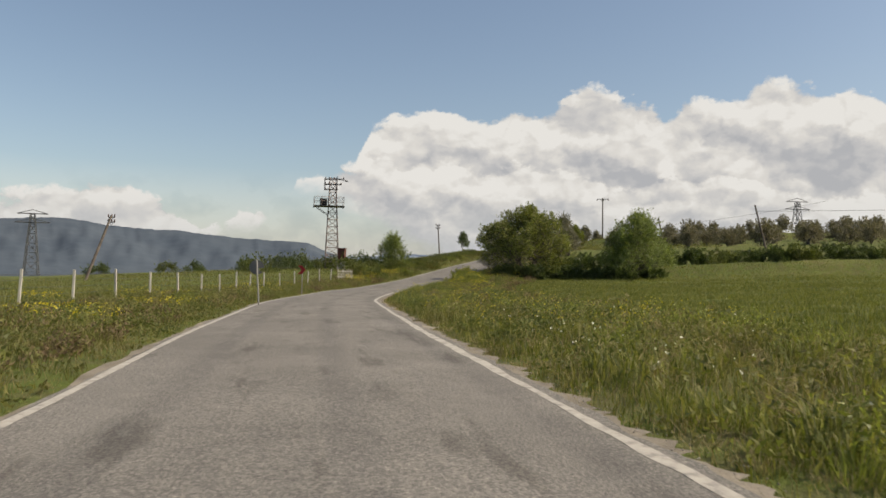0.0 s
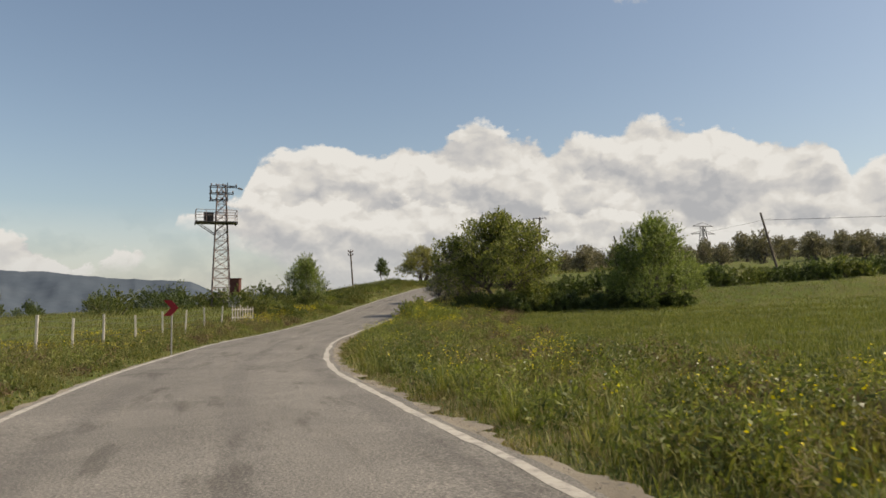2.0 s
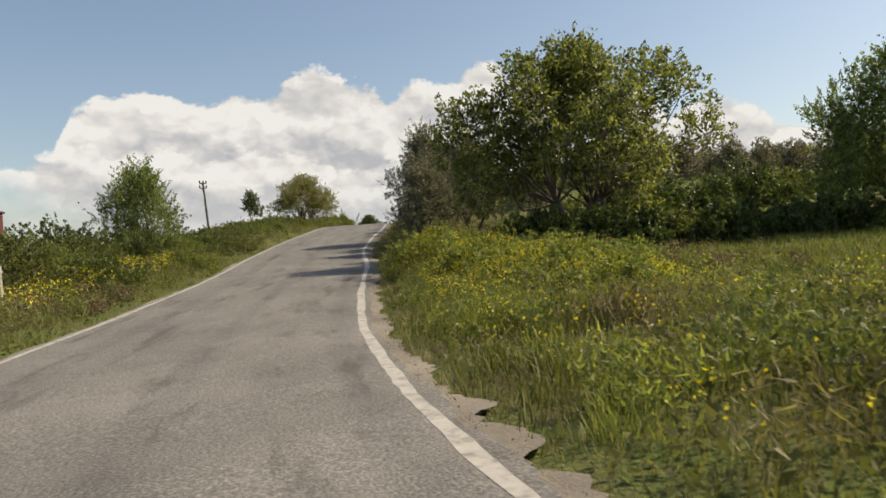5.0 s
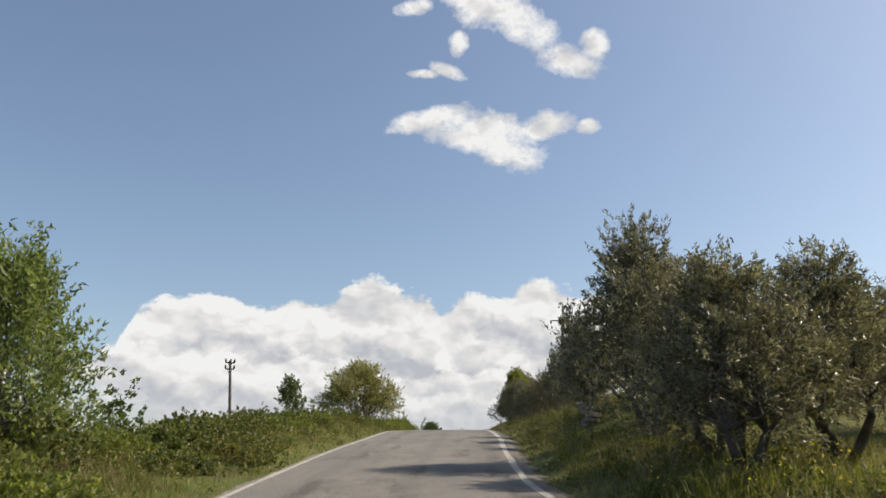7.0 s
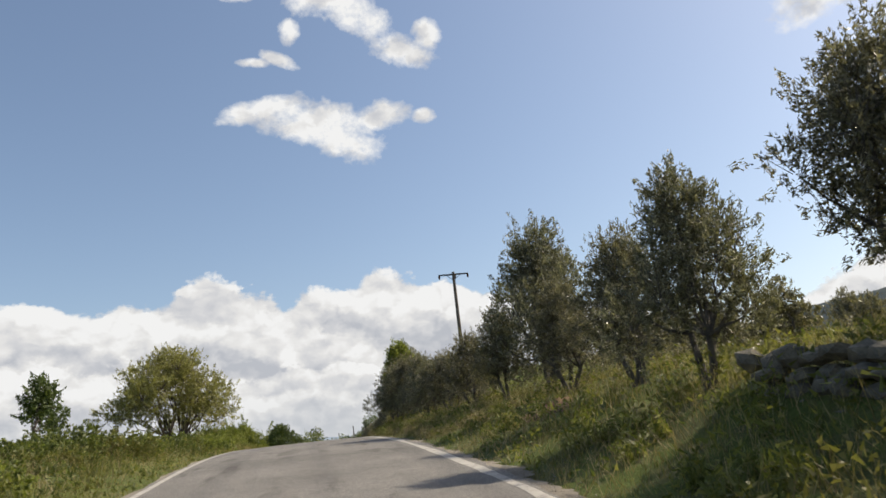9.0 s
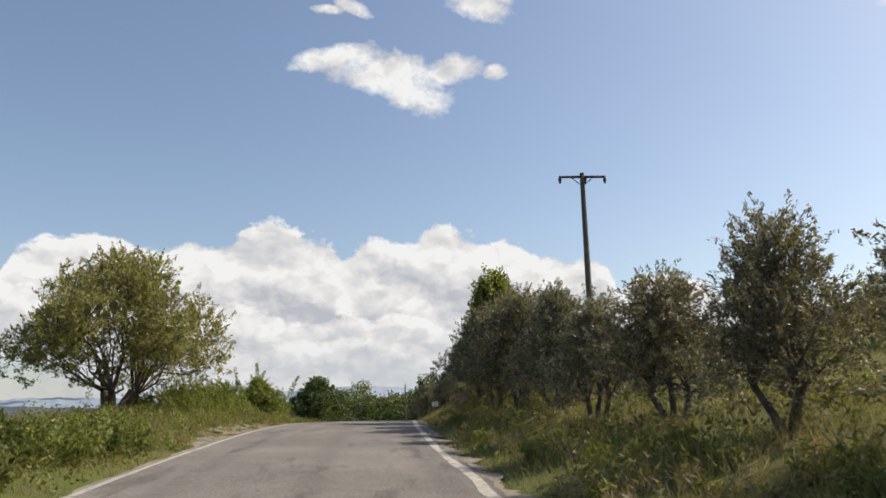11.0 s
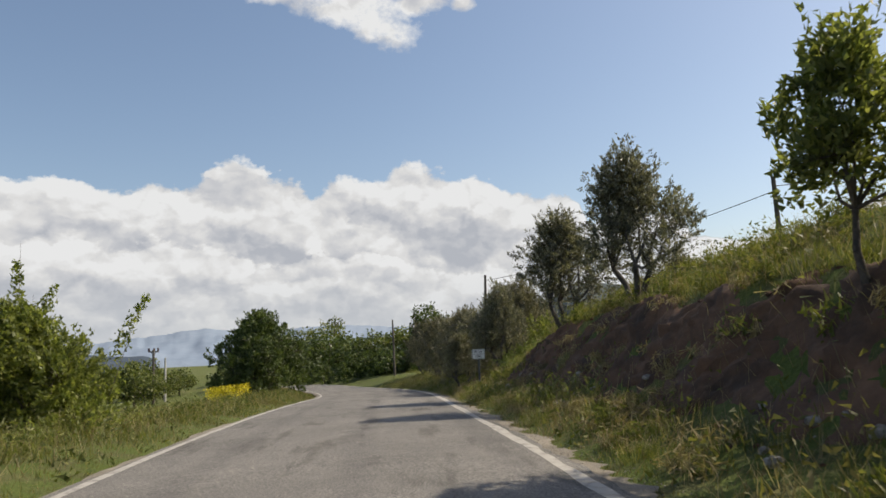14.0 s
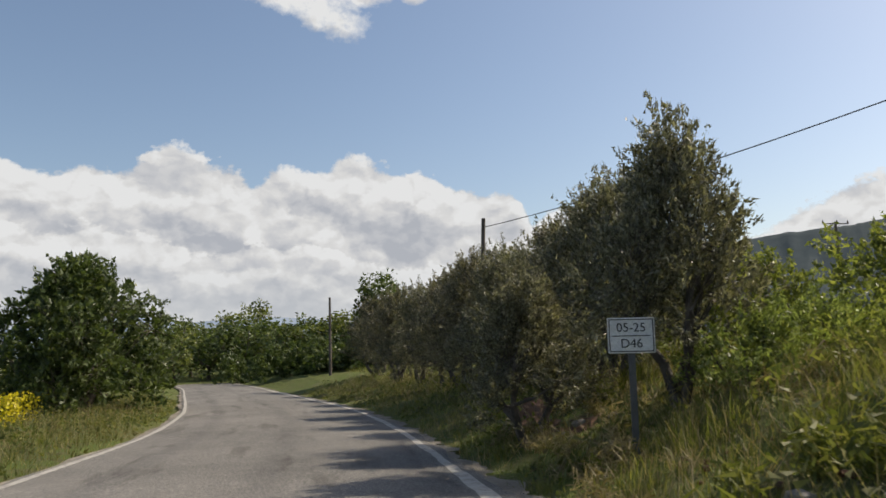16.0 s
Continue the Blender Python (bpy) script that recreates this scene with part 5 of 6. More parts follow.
for side, o0 in ((1, 2.95), (-1, 2.74)):
    x, y, s, o = scatter(rng, 240000, -2, 200, o0, 9.5, side, 1.35)
    k = kept(s, o) & (rng.uniform(size=len(s)) < np.where(s > 88, 0.55, 1.0))
    x, y, s, o = x[k], y[k], s[k], o[k]
    d = np.clip(0.45 + 1.5 * waves(x, y, 3.4, 12) + 0.6 * waves(x, y, 1.1, 13), 0, 1)
    near = np.clip((np.abs(o) - 2.75) / (1.2 if side > 0 else 1.9), 0, 1)
    h = (0.05 + (0.38 if side > 0 else 0.42) * near * (0.2 + 0.9 * d)) * rng.uniform(0.4, 1.3, len(x))
    h = h * (np.where(s > 84, 0.48, 1.0) if side > 0 else np.where((s > 70) & (s < 125) & (o < -4.6), 0.5, 1.1))
    sparse = (rng.uniform(size=len(x)) < (0.3 + 0.7 * near if side > 0 else 0.7 + 0.3 * near)) & ((d > 0.22) | (rng.uniform(size=len(x)) < 0.4))
    x, y, h = x[sparse], y[sparse], h[sparse]
    blades("grass", x, y, h, 0.009 + h * 0.02, M_GRASS, rng, TALL, 0.45, arched=side > 0)
    x, y, s, o = scatter(rng, 46000, -2, 200, o0, 9.0, side, 1.0)
    k = kept(s, o)
    x, y, s, o = x[k], y[k], s[k], o[k]
    h = (0.12 + 0.4 * np.clip((np.abs(o) - 3.0) / 1.5, 0, 1)) * rng.uniform(0.5, 1.2, len(x))
    blades("dry_grass", x, y, h, 0.006 + h * 0.01, M_DRYGRASS, rng, "dry straw-coloured grass stalks on the verge", 0.5)
    x, y, s, o = scatter(rng, 90000, -2, 200, o0 + 0.3, 9.0, side, 1.0)
    k = kept(s, o) & (waves(x, y, 2.4, 55 + side) > -0.05)
    x, y, s, o = x[k], y[k], s[k], o[k]
    top = 0.1 + 0.4 * np.clip((np.abs(o) - 3.2) / 1.2, 0, 1) * (0.4 + 0.8 * np.clip(waves(x, y, 2.4, 55 + side) * 2, 0, 1))
    c = np.stack([x, y, ground(x, y) + top * rng.uniform(0.1, 1.0, len(x)) ** 0.7], -1)
    tagged(new("weeds", leaf_mesh("weeds", c, 0.1, 0.045, M_WEED, rng, 0.6, simple=True)), "leafy green weeds on the verge", "weeds", kind="stuff")
x, y, s, o = scatter(rng, 26000, 84, 176, 3.0, 8.5, 1)
k = kept(s, o) & (waves(x, y, 3.4, 91) > -0.1)
x, y = x[k], y[k]
h = rng.uniform(0.12, 0.42, len(x))
blades("dry_grass", x, y, h, 0.007 + h * 0.012, M_DRYGRASS, rng, "dry straw-coloured grass under the olive trees", 0.6)
x, y, s, o = scatter(rng, 260000, -2, 80, 8.5, 48, 1, 1.6)
h = rng.uniform(0.12, 0.26, len(x))
blades("meadow_grass", x, y, h, 0.02 + h * 0.06, M_FIELD, rng, "even green young crop of the meadow")
x, y, s, o = scatter(rng, 80000, 0, 110, 9, 40, -1, 1.4)
h = rng.uniform(0.15, 0.42, len(x))
blades("meadow_grass", x, y, h, 0.014 + h * 0.035, M_GRASS, rng, "green meadow grass beyond the verge")
x, y, s, o = scatter(rng, 40000, 100, 215, 9, 30, 1, 1.4)
h = rng.uniform(0.15, 0.45, len(x))
blades("bank_grass", x, y, h, 0.014 + h * 0.035, M_GRASS, rng, "green grass on top of the bank")


def flowers(x, y, height, size, mat, rng, label, name="yellow_flowers"):
    z = ground(x, y) + height
    c = np.stack([x, y, z], -1)
    me = leaf_mesh(name, c, size, size * 0.9, mat, rng, 0.2)
    return tagged(new(name, me), label, "flowers", kind="stuff")


def patchy(x, y, size, seed, cut):
    return waves(x, y, size, seed) > cut


x, y, s, o = scatter(rng, 34000, 14, 86, 3.6, 10, 1)
k = patchy(x, y, 6.0, 31, 0.1) & patchy(x, y, 1.3, 35, 0.12) & (rng.uniform(size=len(x)) < 0.55)
flowers(x[k], y[k], rng.uniform(0.3, 0.75, k.sum()), 0.035, M_YELLOW, rng, "yellow wild flowers in the roadside grass")
x, y, s, o = scatter(rng, 9000, 10, 62, 4.2, 12, -1)
k = patchy(x, y, 7.0, 32, 0.22)
flowers(x[k], y[k], rng.uniform(0.25, 0.5, k.sum()), 0.05, M_YELLOW, rng, "yellow wild flowers in the field")
x, y, s, o = scatter(rng, 5000, 71, 82, 4.4, 6.6, -1)
k = (waves(x, y, 3.0, 61) > 0.0) & patchy(x, y, 0.9, 62, -0.1)
x, y = x[k], y[k]
flowers(x, y, rng.uniform(0.2, 0.75, len(x)), 0.05, M_YELLOW, rng, "dense yellow broom flowers on the bank")
x, y, s, o = scatter(rng, 2200, 181, 186, -9.0, -6.6, 1)
flowers(x, y, rng.uniform(0.2, 1.1, len(x)), 0.08, M_YELLOW, rng, "clump of yellow broom flowers beside the road")
x, y, s, o = scatter(rng, 700, 5, 36, 4.0, 9, 1)
k = waves(x, y, 4.0, 71) > 0.3
flowers(x[k], y[k], rng.uniform(0.3, 0.6, k.sum()), 0.04, M_WHITE_PETAL, rng, "white wild flowers in the roadside grass", "white_flowers")
x, y, s, o = scatter(rng, 14000, 64, 80, 3.9, 8.5, 1)
k = patchy(x, y, 2.2, 81, 0.1) & patchy(x, y, 0.6, 82, 0.05)
flowers(x[k], y[k], rng.uniform(0.25, 0.65, k.sum()), 0.028, M_YELLOW, rng, "yellow wild flowers massed beside the road")
for s0, o0, h0, r0 in BROOM:
    n = 3200
    a, f = rng.uniform(0, 6.283, n), np.sqrt(rng.uniform(0, 1, n))
    bx, by = beside(s0, o0)
    x, y = bx + np.cos(a) * f * r0, by + np.sin(a) * f * r0
    flowers(x, y, h0 * (1 - 0.7 * f * f) * rng.uniform(0.75, 1.05, n), 0.028, M_YELLOW, rng, "yellow blossom on the roadside bush")


def clumps(name, n, s0, s1, o0, o1, side, height, width, leaf, per, mat, seed, label, patch=-0.25):
    """Tall tufts of leafy weeds that stand out of the grass."""
    rng = np.random.default_rng(seed)
    x, y, s, o = scatter(rng, n, s0, s1, o0, o1, side, 1.0)
    k = (kept(s, o) | (mat is M_DRYGRASS or seed == 413)) & (waves(x, y, 5.0, seed) > patch)
    x, y = x[k], y[k]
    h, w = rng.uniform(*height, len(x)), rng.uniform(*width, len(x))
    a, f, u = rng.uniform(0, 6.283, (len(x), per)), np.sqrt(rng.uniform(0, 1, (len(x), per))), rng.uniform(0.05, 1, (len(x), per))
    px, py = x[:, None] + np.cos(a) * f * w[:, None] * (0.4 + 0.6 * u), y[:, None] + np.sin(a) * f * w[:, None] * (0.4 + 0.6 * u)
    pz = ground(x, y)[:, None] + h[:, None] * u * (1 - 0.45 * f * f)
    c = np.stack([px, py, pz], -1).reshape(-1, 3)
    return tagged(new(name, leaf_mesh(name, c, leaf[0], leaf[1], mat, rng, 1.0, simple=True)), label, "weeds", kind="stuff")


DARK_WEED, PALE_WEED = "dark leafy weed tufts standing out of the grass", "yellow-green weed tufts standing out of the grass"
clumps("weed_mounds", 640, 10, 82, 3.9, 10.0, 1, (0.25, 0.7), (0.3, 0.85), (0.075, 0.032), 260, M_WEED, 401, DARK_WEED, 0.08)
clumps("weed_mounds", 640, 4, 82, 3.8, 10.5, 1, (0.3, 0.75), (0.3, 0.75), (0.08, 0.026), 260, M_LIME, 402, PALE_WEED, 0.08)
clumps("weed_mounds", 520, 16, 82, 3.9, 9.5, 1, (0.35, 0.8), (0.4, 0.95), (0.075, 0.034), 420, M_BUSH, 417, DARK_WEED, 0.15)
clumps("weed_mounds", 190, 20, 80, 5.5, 11.5, 1, (0.3, 0.7), (0.3, 0.8), (0.09, 0.035), 230, M_DEADWEED, 422, "dead reddish-brown weeds among the green")
clumps("weed_mounds", 240, 4, 76, 3.6, 9.0, -1, (0.25, 0.6), (0.25, 0.7), (0.09, 0.035), 170, M_DEADWEED, 423, "dead brown weeds on the far verge")
clumps("weed_mounds", 260, 2, 80, 3.5, 9.0, -1, (0.25, 0.6), (0.25, 0.7), (0.08, 0.03), 220, M_WEED, 424, DARK_WEED)
clumps("straw_tufts", 320, 2, 82, 3.8, 11.0, 1, (0.35, 0.8), (0.15, 0.4), (0.16, 0.012), 90, M_DRYGRASS, 418, "bleached seed stalks among the roadside weeds")
clumps("weed_tufts", 200, 2, 130, 3.8, 8.5, -1, (0.25, 0.6), (0.2, 0.5), (0.14, 0.035), 110, M_BUSH, 403, DARK_WEED)
clumps("weed_tufts", 130, 2, 72, 3.6, 8.5, -1, (0.25, 0.7), (0.2, 0.5), (0.16, 0.03), 110, M_LIME, 404, PALE_WEED)
clumps("weed_tufts", 200, 84, 175, 3.5, 6.0, 1, (0.2, 0.55), (0.15, 0.45), (0.15, 0.03), 110, M_FIELD, 405, "green weed tufts under the olive trees")
clumps("straw_tufts", 380, 112, 172, 3.4, 6.4, 1, (0.12, 0.4), (0.15, 0.4), (0.2, 0.014), 90, M_DRYGRASS, 406, "bleached straw tufts on the earth bank")
clumps("bank_top_grass", 260, 136, 170, 6.0, 8.0, 1, (0.2, 0.5), (0.15, 0.5), (0.2, 0.022), 100, M_FIELD, 407, "lit green grass along the top of the bank")
clumps("weed_tufts", 170, 63, 81, 3.6, 8.5, 1, (0.3, 0.7), (0.25, 0.6), (0.08, 0.022), 210, M_LIME, 408, PALE_WEED)
clumps("weed_tufts", 120, 130, 160, 4.6, 7.5, -1, (0.25, 0.6), (0.2, 0.5), (0.12, 0.03), 110, M_LIME, 409, PALE_WEED)
tufts("tall_grass", 150, 110, 30, 80, 3.9, 8.6, 1, (0.4, 0.8), (0.25, 0.6), M_BUSH, 410, "tall dark green grass in heavy tufts beside the road", -0.15)
tufts("tall_grass", 170, 110, 4, 80, 3.6, 9.2, 1, (0.3, 0.65), (0.2, 0.5), M_FIELD, 411, "tall green grass in heavy tufts beside the road", -0.2)
tufts("tall_grass", 160, 90, 2, 84, 3.5, 8.6, 1, (0.25, 0.55), (0.15, 0.4), M_LIME, 414, "tall yellow-green grass in tufts beside the road", -0.1)
tufts("dry_grass", 1100, 34, -2, 84, 2.95, 4.5, 1, (0.08, 0.26), (0.12, 0.4), M_DRYGRASS, 415, "matted dry brown grass at the road's edge", -0.25, 1.1)
tufts("tall_grass", 180, 90, 2, 90, 3.4, 7.5, -1, (0.25, 0.6), (0.15, 0.4), M_GRASS, 416, "tall grass in tufts on the far verge", -0.2)
tufts("bank_grass", 150, 80, 162, 176, 4.6, 10.0, 1, (0.25, 0.6), (0.2, 0.5), M_FIELD, 419, "tall feathery yellow-green grass on the bank by the sign", -0.3)
tufts("bank_grass", 200, 70, 136, 166, 5.8, 7.6, 1, (0.25, 0.5), (0.15, 0.4), M_FIELD, 420, "grass hanging over the top of the earth bank")
tufts("bank_grass", 300, 60, 138, 176, 3.3, 4.6, 1, (0.12, 0.38), (0.15, 0.4), M_FIELD, 421, "lit green grass tufts at the foot of the bank", -0.2)
clumps("straw_tufts", 90, 130, 147, 2.9, 4.6, -1, (0.05, 0.16), (0.1, 0.35), (0.12, 0.012), 60, M_DRYGRASS, 412, "bleached straw tufts on the sandy pull-in")
clumps("weed_tufts", 90, 128, 149, 3.0, 4.8, -1, (0.05, 0.18), (0.12, 0.4), (0.1, 0.02), 70, M_GRASS, 413, "low trodden weeds on the sandy pull-in")


def pebbles(n, s0, s1, o0, o1, seed, label):
    """Loose small stones on the crumbling edge of the road."""
    rng = np.random.default_rng(seed)
    s = rng.uniform(s0, s1, n)
    o = o0 + (o1 - o0) * rng.uniform(0, 1, n) ** 1.4
    x, y = beside(s, o)
    z = np.where(np.abs(o) < W + 0.4, road_z(s) - 0.045, ground(x, y) + 0.01)
    size = rng.uniform(0.004, 0.013, (n, 1, 1)) * rng.uniform(0.6, 1.3, (n, 6, 1))
    corner = np.array([(1, 0, 0), (0, 1, 0), (-1, 0, 0), (0, -1, 0), (0, 0, 0.8), (0, 0, -0.6)])
    a = rng.uniform(0, 6.283, n)
    turn = np.stack([np.stack([np.cos(a), np.sin(a), a * 0], -1), np.stack([-np.sin(a), np.cos(a), a * 0], -1), np.stack([a * 0, a * 0, a * 0 + 1], -1)], 1)
    v = np.einsum("kc,ncd->nkd", corner, turn) * size + np.stack([x, y, z], -1)[:, None]
    f = np.array([(0, 1, 4), (1, 2, 4), (2, 3, 4), (3, 0, 4), (1, 0, 5), (2, 1, 5), (3, 2, 5), (0, 3, 5)])
    ob = new("pebbles", mesh_from("pebbles", v.reshape(-1, 3), (f[None] + np.arange(n)[:, None, None] * 6).reshape(-1, 3), M_STONE))
    return tagged(ob, label, "gravel", kind="stuff")


pebbles(9000, -2, 175, W + 0.12, W + 0.75, 51, "loose grey grit along the road's crumbling edge")
pebbles(2500, 128, 148, -W - 1.6, -W - 0.1, 52, "loose grit on the sandy pull-in")


# ---- tower, poles, fence and signs ----
def box(bm, x0, x1, y0, y1, z0, z1, bevel=0.0):
    made = bmesh.ops.create_cube(bm, size=1.0)["verts"]
    for v in made:
        v.co = Vector(((x0 + x1) / 2 + v.co.x * (x1 - x0), (y0 + y1) / 2 + v.co.y * (y1 - y0), (z0 + z1) / 2 + v.co.z * (z1 - z0)))
    if bevel:
        edges = list({e for v in made for e in v.link_edges})
        bmesh.ops.bevel(bm, geom=edges, offset=bevel, segments=2, affect="EDGES")
    return made


def boxes(*rows, bevel=0.0):
    bm = bmesh.new()
    for r in rows:
        box(bm, *r, bevel=bevel)
    return bm


def lattice(h, foot, top, bays, r):
    """Legs, rungs and diagonals of a square lattice mast."""
    legs, braces = [], []
    at = lambda i, u: np.array([((-1, 1, 1, -1)[i]) * (foot + (top - foot) * u) / 2, ((-1, -1, 1, 1)[i]) * (foot + (top - foot) * u) / 2, h * u])  # noqa: E731
    for i in range(4):
        legs.append([(at(i, k / bays), at(i, (k + 1) / bays), r, r) for k in range(bays)])
    for k in range(bays):
        a, b = k / bays, (k + 1) / bays
        for i in range(4):
            j = (i + 1) % 4
            braces.append((at(i, a), at(j, b), r * 0.55, r * 0.55))
            braces.append((at(j, a), at(i, b), r * 0.55, r * 0.55))
            braces.append((at(i, b), at(j, b), r * 0.55, r * 0.55))
    return legs, braces


tz = float(ground(-13.5, 93.2))
tower = thing("lattice_tower", (-13.5, 93.2, tz), "rusty steel lattice tower with a railed platform and a transformer", "tower", turn=12)
th = 13.4 - tz
legs, braces = lattice(th, 1.7, 0.72, 13, 0.045)
for leg in legs:
    part("leg", tube_mesh("leg", leg, M_STEEL, 5), None, tower)
part("bracing", tube_mesh("bracing", braces, M_STEEL, 4), None, tower)
pz = 9.9 - tz
part("platform", boxes((-2.3, 1.35, -1.0, 1.0, pz - 0.1, pz), (-2.35, -2.25, -1.0, 1.0, pz - 0.2, pz), (1.3, 1.4, -1.0, 1.0, pz - 0.2, pz)), M_DARK, tower, "dark iron platform")
rails = []
for y in (-0.98, 0.98):
    for x in (-2.28, -1.4, -0.5, 0.45, 1.33):
        rails.append(((x, y, pz), (x, y, pz + 1.05), 0.028, 0.028))
    for z in (0.55, 1.05):
        rails.append(((-2.28, y, pz + z), (1.33, y, pz + z), 0.026, 0.026))
for x in (-2.28, 1.33):
    for z in (0.55, 1.05):
        rails.append(((x, -0.98, pz + z), (x, 0.98, pz + z), 0.026, 0.026))
part("railing", tube_mesh("railing", rails, M_STEEL, 5), None, tower)
for side in (-1, 1):
    part("strut", tube_mesh("strut", [((-0.5, side * 0.5, pz - 1.2), (-2.1, side * 0.8, pz - 0.1), 0.04, 0.04)], M_STEEL, 5), None, tower)
transformer = part("transformer", boxes((-1.55, -0.75, -0.4, 0.4, pz + 0.02, pz + 0.85), (-1.6, -0.7, -0.45, 0.45, pz + 0.78, pz + 0.86), bevel=0.02), M_DARK, tower, "dark transformer tank")
part("fin", boxes(*[(-1.55 + k * 0.13, -1.5 + k * 0.13, -0.52, 0.52, pz + 0.12, pz + 0.7) for k in range(7)]), M_DARK, transformer)
for k, (z, x0, x1) in enumerate(((11.95, -1.05, 0.55), (12.6, -1.05, 1.05), (13.25, -1.05, 1.35))):
    part("crossarm", tube_mesh("crossarm", [((x0, -0.42, z - tz), (x1, -0.42, z - tz + 0.03), 0.045, 0.045), ((x0, 0.42, z - tz), (x1, 0.42, z - tz + 0.03), 0.045, 0.045), ((x0, -0.42, z - tz), (x0, 0.42, z - tz), 0.04, 0.04), ((x1, -0.42, z - tz), (x1, 0.42, z - tz), 0.04, 0.04)], M_DARK, 5), None, tower)
    for x in (x0 + 0.1, -0.5, 0.1, x1 - 0.08):
        part("insulator", tube_mesh("insulator", [((x, -0.42, z - tz), (x, -0.42, z - tz + 0.12), 0.035, 0.07), ((x, -0.42, z - tz + 0.12), (x, -0.42, z - tz + 0.24), 0.07, 0.03)], M_GLASS_INS, 7), None, tower)
for x, y, z in ((-1.0, -0.42, 13.3), (-1.0, 0.42, 13.3), (0.5, -0.42, 13.6)):
    part("top_post", tube_mesh("top_post", [((x, y, 11.9 - tz), (x, y, z - tz), 0.04, 0.04)], M_DARK, 5), None, tower)
part("lamp_arm", tube_mesh("lamp_arm", [((0.4, -0.4, 13.3 - tz), (1.75, -0.4, 13.05 - tz), 0.04, 0.03), ((1.45, -0.4, 13.1 - tz), (1.85, -0.4, 13.0 - tz), 0.1, 0.07)], M_DARK, 6), None, tower)

cz = float(ground(-12.0, 91.6))
cab = thing("switch_cabinet", (-12.0, 91.6, cz), "rust-red metal switch cabinet on a plinth beside the tower", "cabinet", turn=-12)
ct = 4.6 - cz
part("plinth", boxes((-0.5, 0.5, -0.4, 0.4, -0.3, max(0.4, ct - 1.55)), bevel=0.02), M_CONCRETE, cab)
part("body", boxes((-0.42, 0.42, -0.34, 0.34, max(0.4, ct - 1.55), ct - 0.08), bevel=0.015), M_RUST, cab)
part("roof", boxes((-0.5, 0.5, -0.42, 0.42, ct - 0.08, ct), bevel=0.015), M_RUST, cab)
part("door", boxes((-0.36, -0.02, -0.36, -0.34, ct - 1.45, ct - 0.15), bevel=0.004), M_RUST, cab)
part("door", boxes((0.02, 0.36, -0.36, -0.34, ct - 1.45, ct - 0.15), bevel=0.004), M_RUST, cab)


def pole(foot, top, r=0.11, arm=0.0, arm_turn=0.0, drop=0.0, mat=None, label="weathered wooden utility pole", arms=1, group="utility poles"):
    z = float(ground(foot[0], foot[1]))
    root = thing("utility_pole", (foot[0], foot[1], z), label, "pole", group)
    d = np.array([top[0] - foot[0], top[1] - foot[1], top[2] - z])
    part("post", tube_mesh("post", [(d * -0.06, d * 0.5, r * 1.15, r), (d * 0.5, d, r, r * 0.8)], mat or M_POLE, 9), None, root)
    for k in range(arms if arm else 0):
        a = radians(arm_turn)
        c = d - np.array([0, 0, 0.18 + k * 0.5])
        side = np.array([math.cos(a), math.sin(a), 0]) * arm / 2
        beam = part("crossarm", tube_mesh("crossarm", [(c - side, c, 0.055, 0.065), (c, c + side, 0.065, 0.055), (c - side * 0.5, c - (0, 0, 0.45), 0.02, 0.02), (c + side * 0.5, c - (0, 0, 0.45), 0.02, 0.02)], M_DARK, 6), None, root)
        for f in (-0.96, 0.12, 0.96):
            p = c + side * f
            way = -1 if drop else 1
            part("insulator", tube_mesh("insulator", [(p, p + np.array([0, 0, 0.1 * way]), 0.03, 0.08), (p + np.array([0, 0, 0.1 * way]), p + np.array([0, 0, 0.3 * way]), 0.085, 0.05)], M_GLASS_INS, 8), None, beam)
    return root


pole((30.15, 138.6), (30.1, 138.5, 16.2), 0.13, 2.15, -22.5, 1, label="tall concrete-grey pole with a crossarm and hanging insulators")
pole((-0.05, 135.6), (-0.45, 135.6, 10.65), 0.12, 0.7, 10, label="leaning wooden pole with two short crossarms", arms=2)
pole((37.3, 85.4), (36.3, 86.0, 10.0), 0.11, label="leaning bare wooden pole among the olives")
pole((35.2, 117.5), (34.4, 117.7, 11.0), 0.11, label="leaning bare wooden pole among the olives")
pole((-34.6, 73.2), (-33.0, 75.0, 7.0), 0.13, 0.6, 20, label="leaning wooden pole standing in the field", arms=2)
pole((47.4, 187.4), (47.6, 187.2, 11.8), 0.11, label="bare wooden pole above the trees")
pole((46.3, 160.9), (46.2, 160.9, 13.0), 0.11, label="dark bare pole on the grove's edge")
pole((97.0, 200.0), (96.4, 199.9, 16.9), 0.16, 2.6, -25, 0, label="pole with a wide crossarm before the mountain")
pole((50.25, 210.9), (50.2, 210.9, 9.8), 0.1, label="slim brown pole on the grass inside the bend")
pole((29.8, 223.4), (29.8, 223.4, 7.0), 0.11, mat=M_CONCRETE, label="pale pole among the trees of the lower ground")
pole((26.8, 205.0), (26.8, 205.0, 7.6), 0.1, 0.8, 20, label="wooden pole with a short crossarm on the lower ground")


def wire(name, a, b, sag, label):
    a, b = np.array(a, float), np.array(b, float)
    k = 14
    pts = [a + (b - a) * (i / k) - np.array([0, 0, sag * 4 * (i / k) * (1 - i / k)]) for i in range(k + 1)]
    ob = new(name, tube_mesh(name, [(pts[i], pts[i + 1], 0.018, 0.018) for i in range(k)], M_WIRE, 4))
    return tagged(ob, label, "cable", "overhead cables")


